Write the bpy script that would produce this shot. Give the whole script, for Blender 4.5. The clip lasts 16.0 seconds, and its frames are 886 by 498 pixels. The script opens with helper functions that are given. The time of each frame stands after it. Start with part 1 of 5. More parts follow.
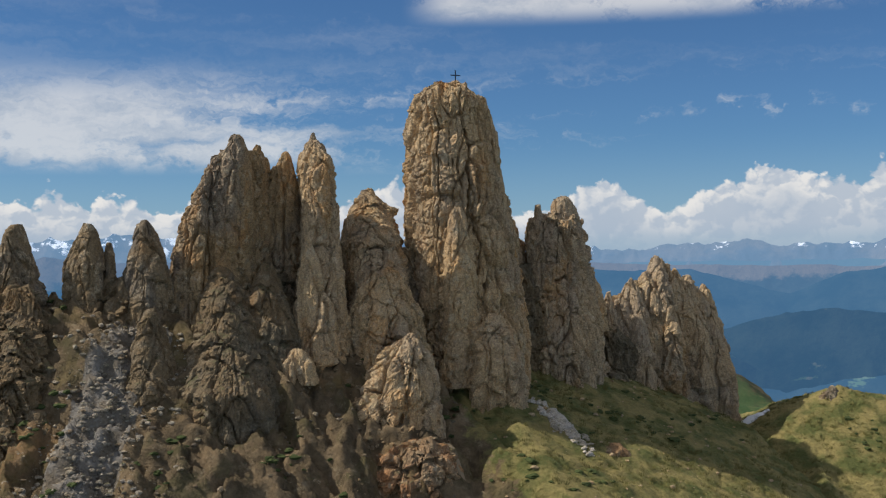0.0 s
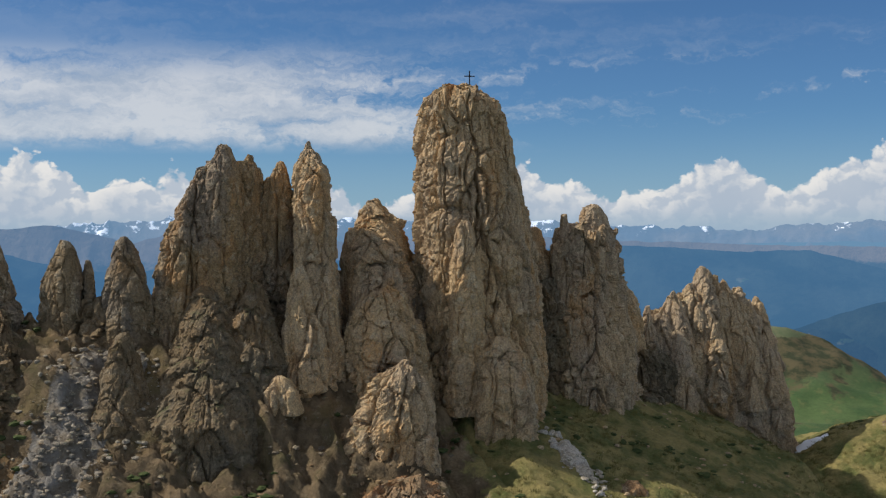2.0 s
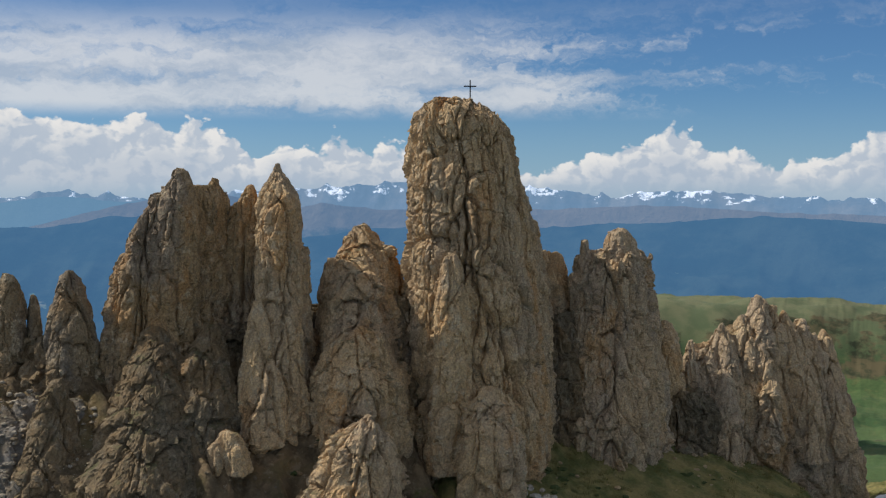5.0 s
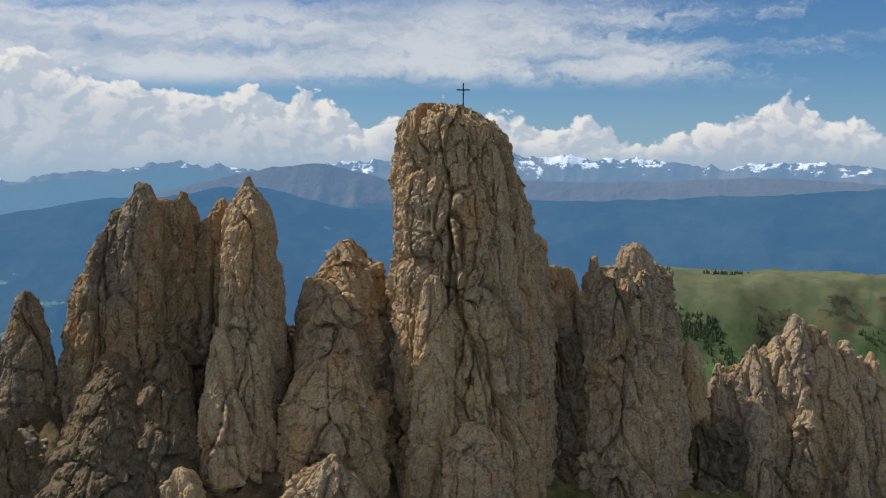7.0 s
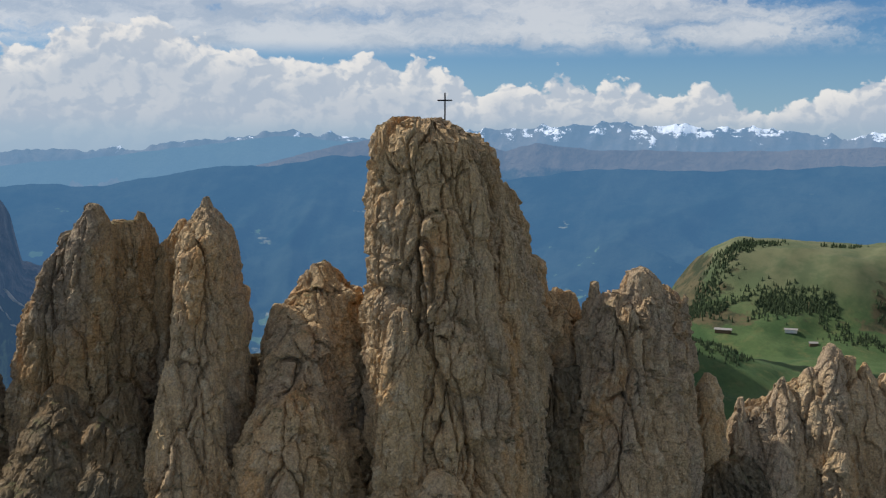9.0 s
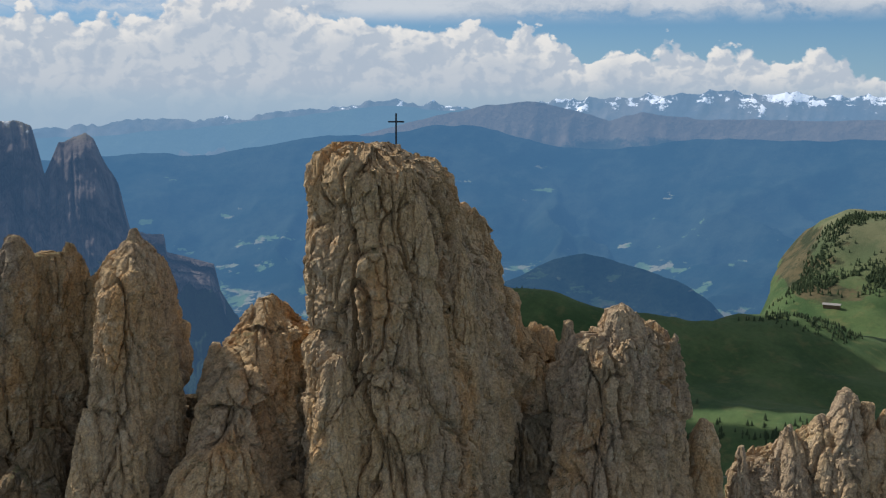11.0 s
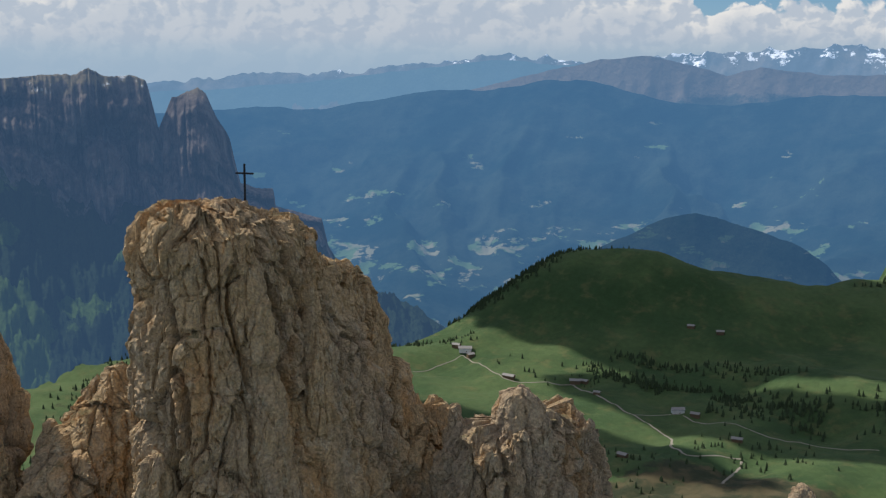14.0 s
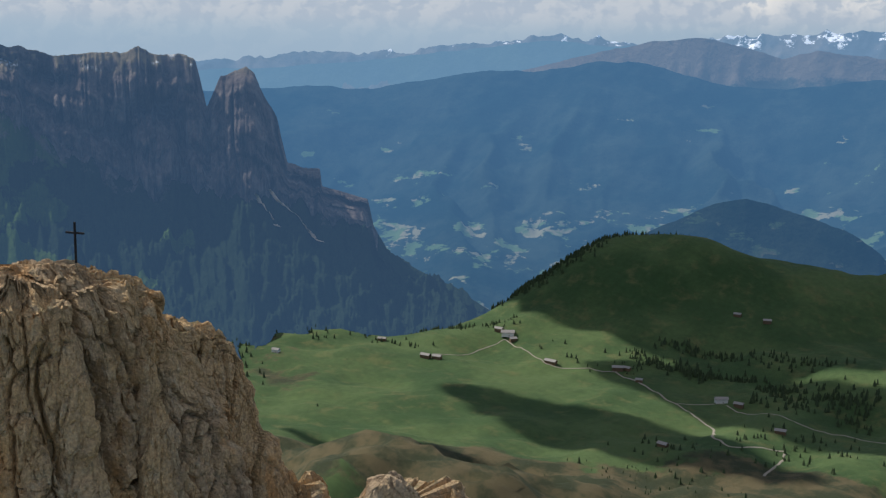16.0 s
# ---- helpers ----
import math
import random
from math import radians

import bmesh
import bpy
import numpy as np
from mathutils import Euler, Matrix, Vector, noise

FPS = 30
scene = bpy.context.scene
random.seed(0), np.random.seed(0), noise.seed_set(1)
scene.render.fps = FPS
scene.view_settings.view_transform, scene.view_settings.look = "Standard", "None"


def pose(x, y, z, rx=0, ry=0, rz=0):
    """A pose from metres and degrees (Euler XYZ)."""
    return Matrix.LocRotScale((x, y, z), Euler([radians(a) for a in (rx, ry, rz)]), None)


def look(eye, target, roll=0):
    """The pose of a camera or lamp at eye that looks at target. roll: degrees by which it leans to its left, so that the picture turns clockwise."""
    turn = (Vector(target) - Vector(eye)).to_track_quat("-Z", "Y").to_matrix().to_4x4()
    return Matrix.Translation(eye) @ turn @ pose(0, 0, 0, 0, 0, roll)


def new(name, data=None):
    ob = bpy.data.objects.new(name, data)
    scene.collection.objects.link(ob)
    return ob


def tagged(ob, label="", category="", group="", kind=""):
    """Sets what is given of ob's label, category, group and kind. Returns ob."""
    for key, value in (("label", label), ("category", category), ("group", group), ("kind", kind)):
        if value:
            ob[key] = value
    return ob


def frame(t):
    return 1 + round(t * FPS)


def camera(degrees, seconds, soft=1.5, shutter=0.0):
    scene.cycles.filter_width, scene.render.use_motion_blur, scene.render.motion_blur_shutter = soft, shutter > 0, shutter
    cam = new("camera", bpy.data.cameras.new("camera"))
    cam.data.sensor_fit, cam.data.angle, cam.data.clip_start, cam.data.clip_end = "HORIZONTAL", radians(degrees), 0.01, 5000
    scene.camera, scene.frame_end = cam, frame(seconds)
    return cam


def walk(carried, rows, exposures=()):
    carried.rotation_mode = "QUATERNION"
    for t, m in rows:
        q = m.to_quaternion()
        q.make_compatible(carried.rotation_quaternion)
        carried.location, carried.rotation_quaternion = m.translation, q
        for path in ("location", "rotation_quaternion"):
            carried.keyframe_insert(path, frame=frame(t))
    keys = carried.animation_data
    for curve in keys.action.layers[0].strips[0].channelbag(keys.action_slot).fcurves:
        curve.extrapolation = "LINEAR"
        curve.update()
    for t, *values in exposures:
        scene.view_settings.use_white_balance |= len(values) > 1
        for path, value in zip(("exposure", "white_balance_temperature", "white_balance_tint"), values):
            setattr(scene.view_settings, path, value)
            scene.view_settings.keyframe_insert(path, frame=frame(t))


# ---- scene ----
# camera
PATH = [
    (0, (14.31, -154.79, -23.70), (9.078, -105.067, -23.409), -0.81),
    (0.5, (17.19, -151.80, -22.64), (10.752, -102.214, -22.593), -0.73),
    (1, (20.08, -148.53, -21.54), (12.409, -99.121, -21.724), -0.67),
    (1.5, (22.83, -145.45, -20.45), (13.973, -96.240, -20.838), -0.60),
    (2, (25.64, -142.15, -19.35), (15.584, -93.179, -19.919), -0.58),
    (2.5, (28.07, -138.96, -18.27), (16.959, -90.214, -19.036), -0.49),
    (3, (30.64, -135.49, -17.12), (18.403, -87.025, -18.098), -0.41),
    (3.5, (32.96, -132.26, -16.01), (19.676, -84.070, -17.201), -0.32),
    (4, (35.31, -128.75, -14.83), (20.902, -80.894, -16.248), -0.22),
    (6.5, (45.19, -111.48, -9.31), (25.566, -65.582, -12.137), 0.09),
    (7, (47.02, -107.68, -8.18), (26.279, -62.298, -11.354), 0.10),
    (7.5, (48.69, -104.11, -7.08), (26.908, -59.233, -10.586), 0.11),
    (8, (50.37, -100.21, -5.90), (27.489, -55.919, -9.758), 0.15),
    (8.5, (51.92, -96.59, -4.75), (28.029, -52.867, -8.939), 0.21),
    (9, (53.48, -92.64, -3.53), (28.531, -49.545, -8.078), 0.19),
    (11.5, (59.83, -72.70, 2.27), (30.504, -32.686, -3.928), 0.08),
    (12, (60.80, -68.82, 3.35), (30.866, -29.302, -3.165), 0.05),
    (12.5, (61.73, -64.62, 4.55), (31.167, -25.648, -2.308), 0.03),
    (13, (62.42, -60.67, 5.67), (31.281, -22.220, -1.522), 0.09),
    (13.5, (63.19, -56.52, 6.84), (31.438, -18.639, -0.707), 0.17),
    (14, (63.78, -52.56, 7.92), (31.474, -15.214, 0.053), 0.23),
    (14.5, (64.27, -48.28, 9.04), (31.382, -11.520, 0.842), 0.29),
    (15, (64.78, -44.35, 10.15), (31.358, -8.152, 1.644), 0.43),
    (15.5, (65.37, -40.32, 11.28), (31.778, -4.292, 2.667), 0.60),
    (16, (65.69, -36.36, 12.20), (31.888, -0.575, 3.460), 0.73),
]
cam = camera(41.4, 16.0, soft=1.25)
walk(cam, [(t, look(eye, target, roll)) for t, eye, target, roll in PATH])

# ---- node helpers ----
class Nodes:
    """Short hand for building a node tree."""

    def __init__(self, tree):
        self.tree = tree
        tree.nodes.clear()

    def add(self, kind, sets=None, **ins):
        n = self.tree.nodes.new(kind)
        for key, value in (sets or {}).items():
            setattr(n, key, value)
        for key, value in ins.items():
            self.put(n, key.replace("_", " "), value)
        return n

    def put(self, n, key, value):
        sock = n.inputs[int(key[1:])] if key[:1] == "i" and key[1:].isdigit() else n.inputs[key]
        if isinstance(value, bpy.types.Node):
            value = value.outputs[0]
        if isinstance(value, bpy.types.NodeSocket):
            self.tree.links.new(value, sock)
        else:
            sock.default_value = value

    def math(self, op, a, b=0.0, c=0.0, clamp=False):
        return self.add("ShaderNodeMath", {"operation": op, "use_clamp": clamp}, i0=a, i1=b, i2=c).outputs[0]

    def step(self, x, lo, hi, a=0.0, b=1.0):
        n = self.add("ShaderNodeMapRange", {"interpolation_type": "SMOOTHSTEP"}, Value=x)
        for key, value in (("From Min", lo), ("From Max", hi), ("To Min", a), ("To Max", b)):
            self.put(n, key, value)
        return n.outputs[0]

    def mix(self, fac, a, b, blend="MIX"):
        n = self.add("ShaderNodeMix", {"data_type": "RGBA", "blend_type": blend})
        self.put(n, "i0", fac), self.put(n, "i6", a), self.put(n, "i7", b)
        return n.outputs[2]

    def scaled(self, vec, s, off=(0, 0, 0)):
        n = self.add("ShaderNodeMapping", {"vector_type": "POINT"}, Vector=vec)
        n.inputs["Scale"].default_value, n.inputs["Location"].default_value = s, off
        return n.outputs[0]

    def noise(self, vec, scale, detail=5.0, rough=0.55, lac=2.0):
        n = self.add("ShaderNodeTexNoise", {}, Vector=vec, Scale=scale, Detail=detail, Roughness=rough, Lacunarity=lac)
        return n.outputs[0]


def rgb(r, g, b):
    return (r, g, b, 1.0)


# ---- world: clear sky with drifting clouds ----
SUN_TO = Vector((-0.97, -0.13, 1.0)).normalized()
SUN_ELEV = math.asin(SUN_TO.z)
SUN_ROT = math.atan2(SUN_TO.x, SUN_TO.y)

world = bpy.data.worlds.new("alpine_sky")
scene.world = world
world.use_nodes = True
w = Nodes(world.node_tree)
sky = w.add("ShaderNodeTexSky", {"sky_type": "NISHITA", "sun_disc": False, "sun_elevation": SUN_ELEV, "sun_rotation": SUN_ROT,
                                 "altitude": 2600.0, "air_density": 1.1, "dust_density": 0.5, "ozone_density": 2.5})
sky_col = w.mix(1.0, sky, rgb(0.037, 0.056, 0.074), "MULTIPLY")
co = w.add("ShaderNodeTexCoord").outputs["Generated"]
sep = w.add("ShaderNodeSeparateXYZ", {}, Vector=co)
deg = 180 / math.pi
bearing = w.math("MULTIPLY", w.math("ARCTAN2", w.math("MULTIPLY", sep.outputs[0], -1.0), sep.outputs[1]), deg)
elev = w.math("MULTIPLY", w.math("ARCSINE", sep.outputs[2]), deg)
flat = w.add("ShaderNodeCombineXYZ", {}, X=bearing, Y=elev, Z=0.0).outputs[0]


def bump_at(x, at, width):
    d = w.math("DIVIDE", w.math("SUBTRACT", x, at), width)
    return w.math("EXPONENT", w.math("MULTIPLY", w.math("MULTIPLY", d, d), -1.0))


# cumulus bank along the horizon: how high it is piled at each bearing
tall = w.math("MULTIPLY", bump_at(bearing, 44.5, 7.5), 3.3)
for at, width, high in ((57.0, 8.0, 1.6), (33.0, 4.0, 1.5), (24.0, 5.0, 0.8), (8.5, 2.2, 1.5), (-2.5, 1.8, 1.4), (-9.5, 2.6, 2.0), (-15.0, 2.5, 1.6)):
    tall = w.math("ADD", tall, w.math("MULTIPLY", bump_at(bearing, at, width), high))
tops = w.math("ADD", tall, w.math("MULTIPLY", w.noise(w.scaled(flat, (0.30, 0.0, 0.0), (2.0, 0.0, 0.0)), 1.0, 3.0, 0.6), 2.6))
tops = w.math("ADD", tops, 1.15)


def vec_add(a, b):
    return w.add("ShaderNodeVectorMath", {"operation": "ADD"}, i0=a, i1=b).outputs[0]


wander = w.add("ShaderNodeTexNoise", {}, Vector=w.scaled(flat, (0.55, 0.7, 1.0)), Scale=1.0, Detail=4.0, Roughness=0.6).outputs[1]
wander = w.add("ShaderNodeVectorMath", {"operation": "SCALE"}, Vector=wander, Scale=1.5).outputs[0]
warped = vec_add(flat, wander)


def puffs(off):
    """Heaped round swellings at three sizes."""
    total = 0.62
    for size, share in ((0.42, 0.62), (1.05, 0.30), (2.5, 0.15), (5.5, 0.05)):
        v = w.add("ShaderNodeTexVoronoi", {"feature": "SMOOTH_F1"}, Vector=w.scaled(warped, (size, size * 1.2, 1.0), (off[0] * size, off[1] * size * 1.2, 3.0)), Scale=1.0, Smoothness=0.35).outputs[0]
        total = w.math("SUBTRACT", total, w.math("MULTIPLY", v, share))
    return total


here = puffs((0.0, 0.0))
sunward = puffs((0.30, 0.30))
room = w.math("DIVIDE", w.math("SUBTRACT", tops, elev), 2.3)
heap = w.math("ADD", here, room)
cum = w.step(heap, 0.20, 0.31)
cum = w.math("MULTIPLY", cum, w.step(elev, 0.1, 1.3, 0.55, 1.0))
lit = w.step(w.math("SUBTRACT", here, sunward), -0.10, 0.12)
crown = w.step(heap, 0.30, 1.10, 1.0, 0.35)
low = w.step(elev, 0.2, 2.6, 0.72, 1.0)
cum_col = w.mix(w.math("MULTIPLY", w.math("MULTIPLY", w.math("ADD", w.math("MULTIPLY", lit, 0.8), 0.2), crown), low), rgb(0.40, 0.475, 0.58), rgb(0.82, 0.80, 0.775))
# flat layers higher up, with sharp lower rims
sheet = w.noise(w.scaled(warped, (0.05, 0.46, 1.0), (0.35, 0.2, 0.0)), 1.0, 7.0, 0.6)
sheet2 = w.noise(w.scaled(flat, (0.03, 0.10, 1.0), (4.0, 1.0, 0.0)), 1.0, 2.0)
left = w.step(bearing, -3.0, 30.0)
streaks = w.noise(w.scaled(warped, (0.08, 1.3, 1.0), (2.0, 0.7, 0.0)), 1.0, 3.0, 0.5)
band = w.math("MULTIPLY", w.step(elev, 3.9, 4.9), w.step(elev, 7.2, 9.6, 1.0, 0.14))
cir = w.math("ADD", w.math("MULTIPLY", left, 0.27), w.math("MULTIPLY", sheet2, 0.22))
cir = w.math("ADD", cir, w.math("MULTIPLY", w.math("SUBTRACT", streaks, 0.5), 0.34))
cir = w.math("MULTIPLY", w.step(w.math("ADD", sheet, cir), 0.64, 0.92), band)
high = w.math("MULTIPLY", w.step(elev, 10.9, 12.0), w.step(w.noise(w.scaled(warped, (0.10, 0.25, 1.0), (1.0, 0.0, 0.0)), 1.0, 6.0, 0.6), 0.36, 0.52))
high = w.math("MULTIPLY", high, w.math("MULTIPLY", w.step(elev, 13.0, 15.0, 1.0, 0.0), w.step(bearing, 5.0, 8.0, 1.0, 0.0)))
cir = w.math("MAXIMUM", cir, high)
cir_col = w.mix(w.step(w.noise(w.scaled(warped, (0.16, 0.8, 1.0)), 1.0, 5.0, 0.6), 0.3, 0.62), rgb(0.47, 0.52, 0.59), rgb(0.75, 0.75, 0.75))
# broken high cloud overhead, above the view, added to brighten the shaded rock
veil = w.math("MULTIPLY", w.step(elev, 13.0, 30.0), w.step(w.noise(co, 2.2, 5.0, 0.6), 0.30, 0.55))
haze = w.math("MULTIPLY", w.step(elev, -1.0, 6.0), -1.0)
haze = w.math("MULTIPLY", w.math("ADD", haze, 1.0), w.step(bearing, 20.0, 50.0, 0.60, 0.9))
c = w.mix(haze, sky_col, w.mix(w.step(bearing, 25.0, 50.0), rgb(0.30, 0.43, 0.58), rgb(0.37, 0.50, 0.63)))
c = w.mix(w.math("MULTIPLY", cir, 0.72), c, cir_col)
c = w.mix(w.math("MULTIPLY", veil, 0.5), c, rgb(0.80, 0.79, 0.78))
c = w.mix(w.math("MULTIPLY", cum, 0.95), c, cum_col)
c = w.mix(w.step(elev, -0.6, 1.7, 0.75, 0.0), c, rgb(0.31, 0.43, 0.56))
w.add("ShaderNodeOutputWorld", {}, Surface=w.add("ShaderNodeBackground", {}, Color=c, Strength=1.0))

sun = new("sun", bpy.data.lights.new("sun", "SUN"))
sun.data.energy, sun.data.angle, sun.data.color = 4.1, radians(0.6), (1.0, 0.94, 0.85)
sun.matrix_world = look(SUN_TO * 900, (0, 0, 0))

# ---- materials ----
def material(name):
    m = bpy.data.materials.new(name)
    m.use_nodes = True
    return m, Nodes(m.node_tree)


def finish(n, color, rough=0.9, bump=None, strength=0.4, distance=0.1, glow=None):
    b = n.add("ShaderNodeBsdfPrincipled", {}, Roughness=rough)
    n.put(b, "Base Color", color)
    n.put(b, "Specular IOR Level", 0.0 if glow else 0.25)
    if bump is not None:
        n.put(b, "Normal", n.add("ShaderNodeBump", {}, Strength=strength, Distance=distance, Height=bump))
    if glow:
        n.put(b, "Emission Color", glow[0]), n.put(b, "Emission Strength", glow[1])
    n.add("ShaderNodeOutputMaterial", {}, Surface=b)


def where(n):
    g = n.add("ShaderNodeNewGeometry")
    return g.outputs["Position"], g.outputs["Normal"]


def dolomite(name, tan, grey, ochre, wear=0.5, bleach=1.0):
    m, n = material(name)
    p, nor = where(n)
    big = n.noise(n.scaled(p, (1, 1, 0.5)), 0.16, 6.0, 0.6)
    col = n.mix(n.step(big, 0.42, 0.62), tan, grey)
    stain = n.noise(n.scaled(p, (1, 1, 0.35), (7, 3, 1)), 0.22, 5.0, 0.6)
    col = n.mix(n.step(stain, 0.53, 0.70, 0.0, 0.75), col, ochre)
    streak = n.noise(n.scaled(p, (1, 1, 0.10)), 0.9, 5.0, 0.6)
    col = n.mix(n.step(streak, 0.54, 0.75, 0.0, wear), col, rgb(0.10, 0.085, 0.07))
    pale = n.noise(p, 0.8, 7.0, 0.68)
    col = n.mix(n.step(pale, 0.51, 0.66, 0.0, 0.7), col, rgb(0.52 * bleach, 0.42 * bleach, 0.28 * bleach))
    lichen = n.noise(p, 1.7, 7.0, 0.7)
    col = n.mix(n.step(lichen, 0.56, 0.68, 0.0, 0.5), col, rgb(0.17, 0.145, 0.115))
    grain = n.noise(p, 5.0, 8.0, 0.75)
    col = n.mix(1.0, col, n.mix(n.step(grain, 0.28, 0.72), rgb(0.55, 0.55, 0.56), rgb(1.42, 1.40, 1.36)), "MULTIPLY")
    up = n.add("ShaderNodeSeparateXYZ", {}, Vector=nor).outputs[2]
    moss = n.math("MULTIPLY", n.step(up, 0.62, 0.9), n.step(n.noise(p, 0.5, 5.0, 0.6), 0.5, 0.62))
    col = n.mix(n.math("MULTIPLY", moss, 0.7), col, rgb(0.10, 0.105, 0.045))
    bent = n.mix(0.30, n.scaled(p, (1, 1, 0.40)), n.noise(p, 1.1, 5.0))
    crack = n.add("ShaderNodeTexVoronoi", {"feature": "DISTANCE_TO_EDGE"}, Vector=bent, Scale=1.3).outputs[0]
    crack2 = n.add("ShaderNodeTexVoronoi", {"feature": "DISTANCE_TO_EDGE"}, Vector=bent, Scale=3.4).outputs[0]
    h = n.math("ADD", n.math("MULTIPLY", grain, 0.45), n.math("MULTIPLY", n.step(crack, 0.0, 0.06), 0.35))
    h = n.math("ADD", h, n.math("MULTIPLY", n.step(crack2, 0.0, 0.08), 0.12))
    h = n.math("ADD", h, n.math("MULTIPLY", n.noise(n.scaled(p, (1, 1, 0.5)), 2.0, 7.0, 0.65), 1.0))
    finish(n, col, 0.92, h, 0.9, 0.28)
    return m


ROCK = dolomite("dolomite", rgb(0.515, 0.36, 0.195), rgb(0.405, 0.30, 0.19), rgb(0.52, 0.29, 0.115), 0.36)
ROCK_MID = dolomite("brown_dolomite", rgb(0.36, 0.245, 0.125), rgb(0.265, 0.20, 0.135), rgb(0.41, 0.22, 0.085), 0.55)
ROCK_LIGHT = dolomite("light_dolomite", rgb(0.48, 0.345, 0.20), rgb(0.385, 0.295, 0.20), rgb(0.47, 0.28, 0.12), 0.42)
ROCK_DARK = dolomite("weathered_dolomite", rgb(0.25, 0.18, 0.10), rgb(0.19, 0.155, 0.115), rgb(0.27, 0.165, 0.075), 0.6)
ROCK_EARTHY = dolomite("earthy_rock", rgb(0.20, 0.14, 0.075), rgb(0.155, 0.125, 0.08), rgb(0.24, 0.145, 0.065), 0.6, 0.55)
ROCK_RED = dolomite("iron_stained_rock", rgb(0.35, 0.20, 0.095), rgb(0.28, 0.20, 0.12), rgb(0.40, 0.175, 0.07), 0.5)
ROCK_PALE = dolomite("pale_limestone", rgb(0.35, 0.305, 0.235), rgb(0.29, 0.255, 0.205), rgb(0.31, 0.245, 0.165), 0.4)


ROCK_WHITE = dolomite("bleached_limestone", rgb(0.55, 0.50, 0.43), rgb(0.46, 0.42, 0.36), rgb(0.50, 0.42, 0.31), 0.3)


def ground_material():
    m, n = material("mountain_ground")
    p, nor = where(n)
    attr = lambda a: n.add("ShaderNodeAttribute", {"attribute_name": a}).outputs["Fac"]  # noqa: E731
    grass, scree, far, wood, dry = attr("grass"), attr("scree"), attr("far"), attr("wood"), attr("dry")
    # bare earth and rotten rock
    e1 = n.noise(p, 0.35, 7.0, 0.65)
    earth = n.mix(n.step(e1, 0.35, 0.65), rgb(0.105, 0.078, 0.045), rgb(0.25, 0.18, 0.105))
    earth = n.mix(n.step(n.noise(p, 0.11, 4.0), 0.55, 0.68, 0.0, 0.6), earth, rgb(0.33, 0.19, 0.085))
    fine = n.noise(p, 3.2, 8.0, 0.72)
    earth = n.mix(n.step(n.noise(p, 0.22, 6.0, 0.65), 0.50, 0.62, 0.0, 0.55), earth, rgb(0.115, 0.105, 0.045))
    earth = n.mix(n.step(n.noise(p, 0.75, 6.0, 0.7), 0.56, 0.66, 0.0, 0.7), earth, rgb(0.30, 0.235, 0.15))
    earth = n.mix(1.0, earth, n.mix(fine, rgb(0.5, 0.5, 0.5), rgb(1.5, 1.48, 1.42)), "MULTIPLY")
    stones = n.add("ShaderNodeTexVoronoi", {}, Vector=p, Scale=2.2)
    gravel = n.mix(stones.outputs[1], rgb(0.19, 0.175, 0.15), rgb(0.33, 0.30, 0.26))
    gravel = n.mix(n.step(n.noise(p, 0.5, 4.0), 0.4, 0.62), gravel, rgb(0.20, 0.165, 0.12))
    # turf near by, with dry and green patches
    g1 = n.noise(p, 0.28, 6.0, 0.62)
    turf = n.mix(n.step(g1, 0.36, 0.62), rgb(0.120, 0.132, 0.042), rgb(0.30, 0.245, 0.095))
    turf = n.mix(1.0, turf, n.mix(n.noise(p, 2.4, 8.0, 0.7), rgb(0.45, 0.45, 0.45), rgb(1.55, 1.55, 1.5)), "MULTIPLY")
    g2 = n.noise(p, 0.006, 6.0, 0.6)
    meadow = n.mix(n.step(g2, 0.36, 0.62), rgb(0.037, 0.077, 0.026), rgb(0.074, 0.118, 0.042))
    g3 = n.noise(p, 0.03, 6.0, 0.65)
    meadow = n.mix(n.step(g3, 0.50, 0.72, 0.0, 0.55), meadow, rgb(0.14, 0.135, 0.055))
    meadow = n.mix(1.0, meadow, n.mix(n.noise(p, 0.09, 8.0, 0.7), rgb(0.55, 0.55, 0.55), rgb(1.42, 1.42, 1.42)), "MULTIPLY")
    # plateau meadow greyed: drier grass, with distance haze put into its colour
    hazed_pasture = n.mix(n.step(n.noise(p, 0.012, 7.0, 0.65), 0.38, 0.62), rgb(0.095, 0.118, 0.062), rgb(0.155, 0.158, 0.088))
    meadow = n.mix(n.math("MULTIPLY", dry, 0.85), meadow, hazed_pasture)
    heath = n.mix(n.step(n.noise(p, 0.02, 6.0, 0.65), 0.4, 0.6), rgb(0.035, 0.045, 0.022), rgb(0.105, 0.088, 0.046))
    soft = n.math("ADD", grass, n.math("MULTIPLY", n.math("SUBTRACT", n.noise(p, 0.45, 7.0, 0.7), 0.5), 1.1))
    near = n.mix(n.step(soft, 0.42, 0.58), earth, turf)
    softs = n.math("ADD", scree, n.math("MULTIPLY", n.math("SUBTRACT", n.noise(p, 0.6, 6.0, 0.7), 0.5), 0.8))
    near = n.mix(n.step(softs, 0.42, 0.55), near, gravel)
    distant = n.mix(n.step(n.math("ADD", wood, n.math("MULTIPLY", n.math("SUBTRACT", n.noise(p, 0.012, 7.0, 0.68), 0.5), 0.9)), 0.45, 0.55), meadow, heath)
    col = n.mix(far, near, distant)
    h = n.math("ADD", n.math("MULTIPLY", fine, 0.8), n.math("MULTIPLY", n.noise(p, 0.9, 8.0, 0.65), 1.2))
    finish(n, col, 0.95, h, 1.0, 0.5)
    return m


GROUND = ground_material()


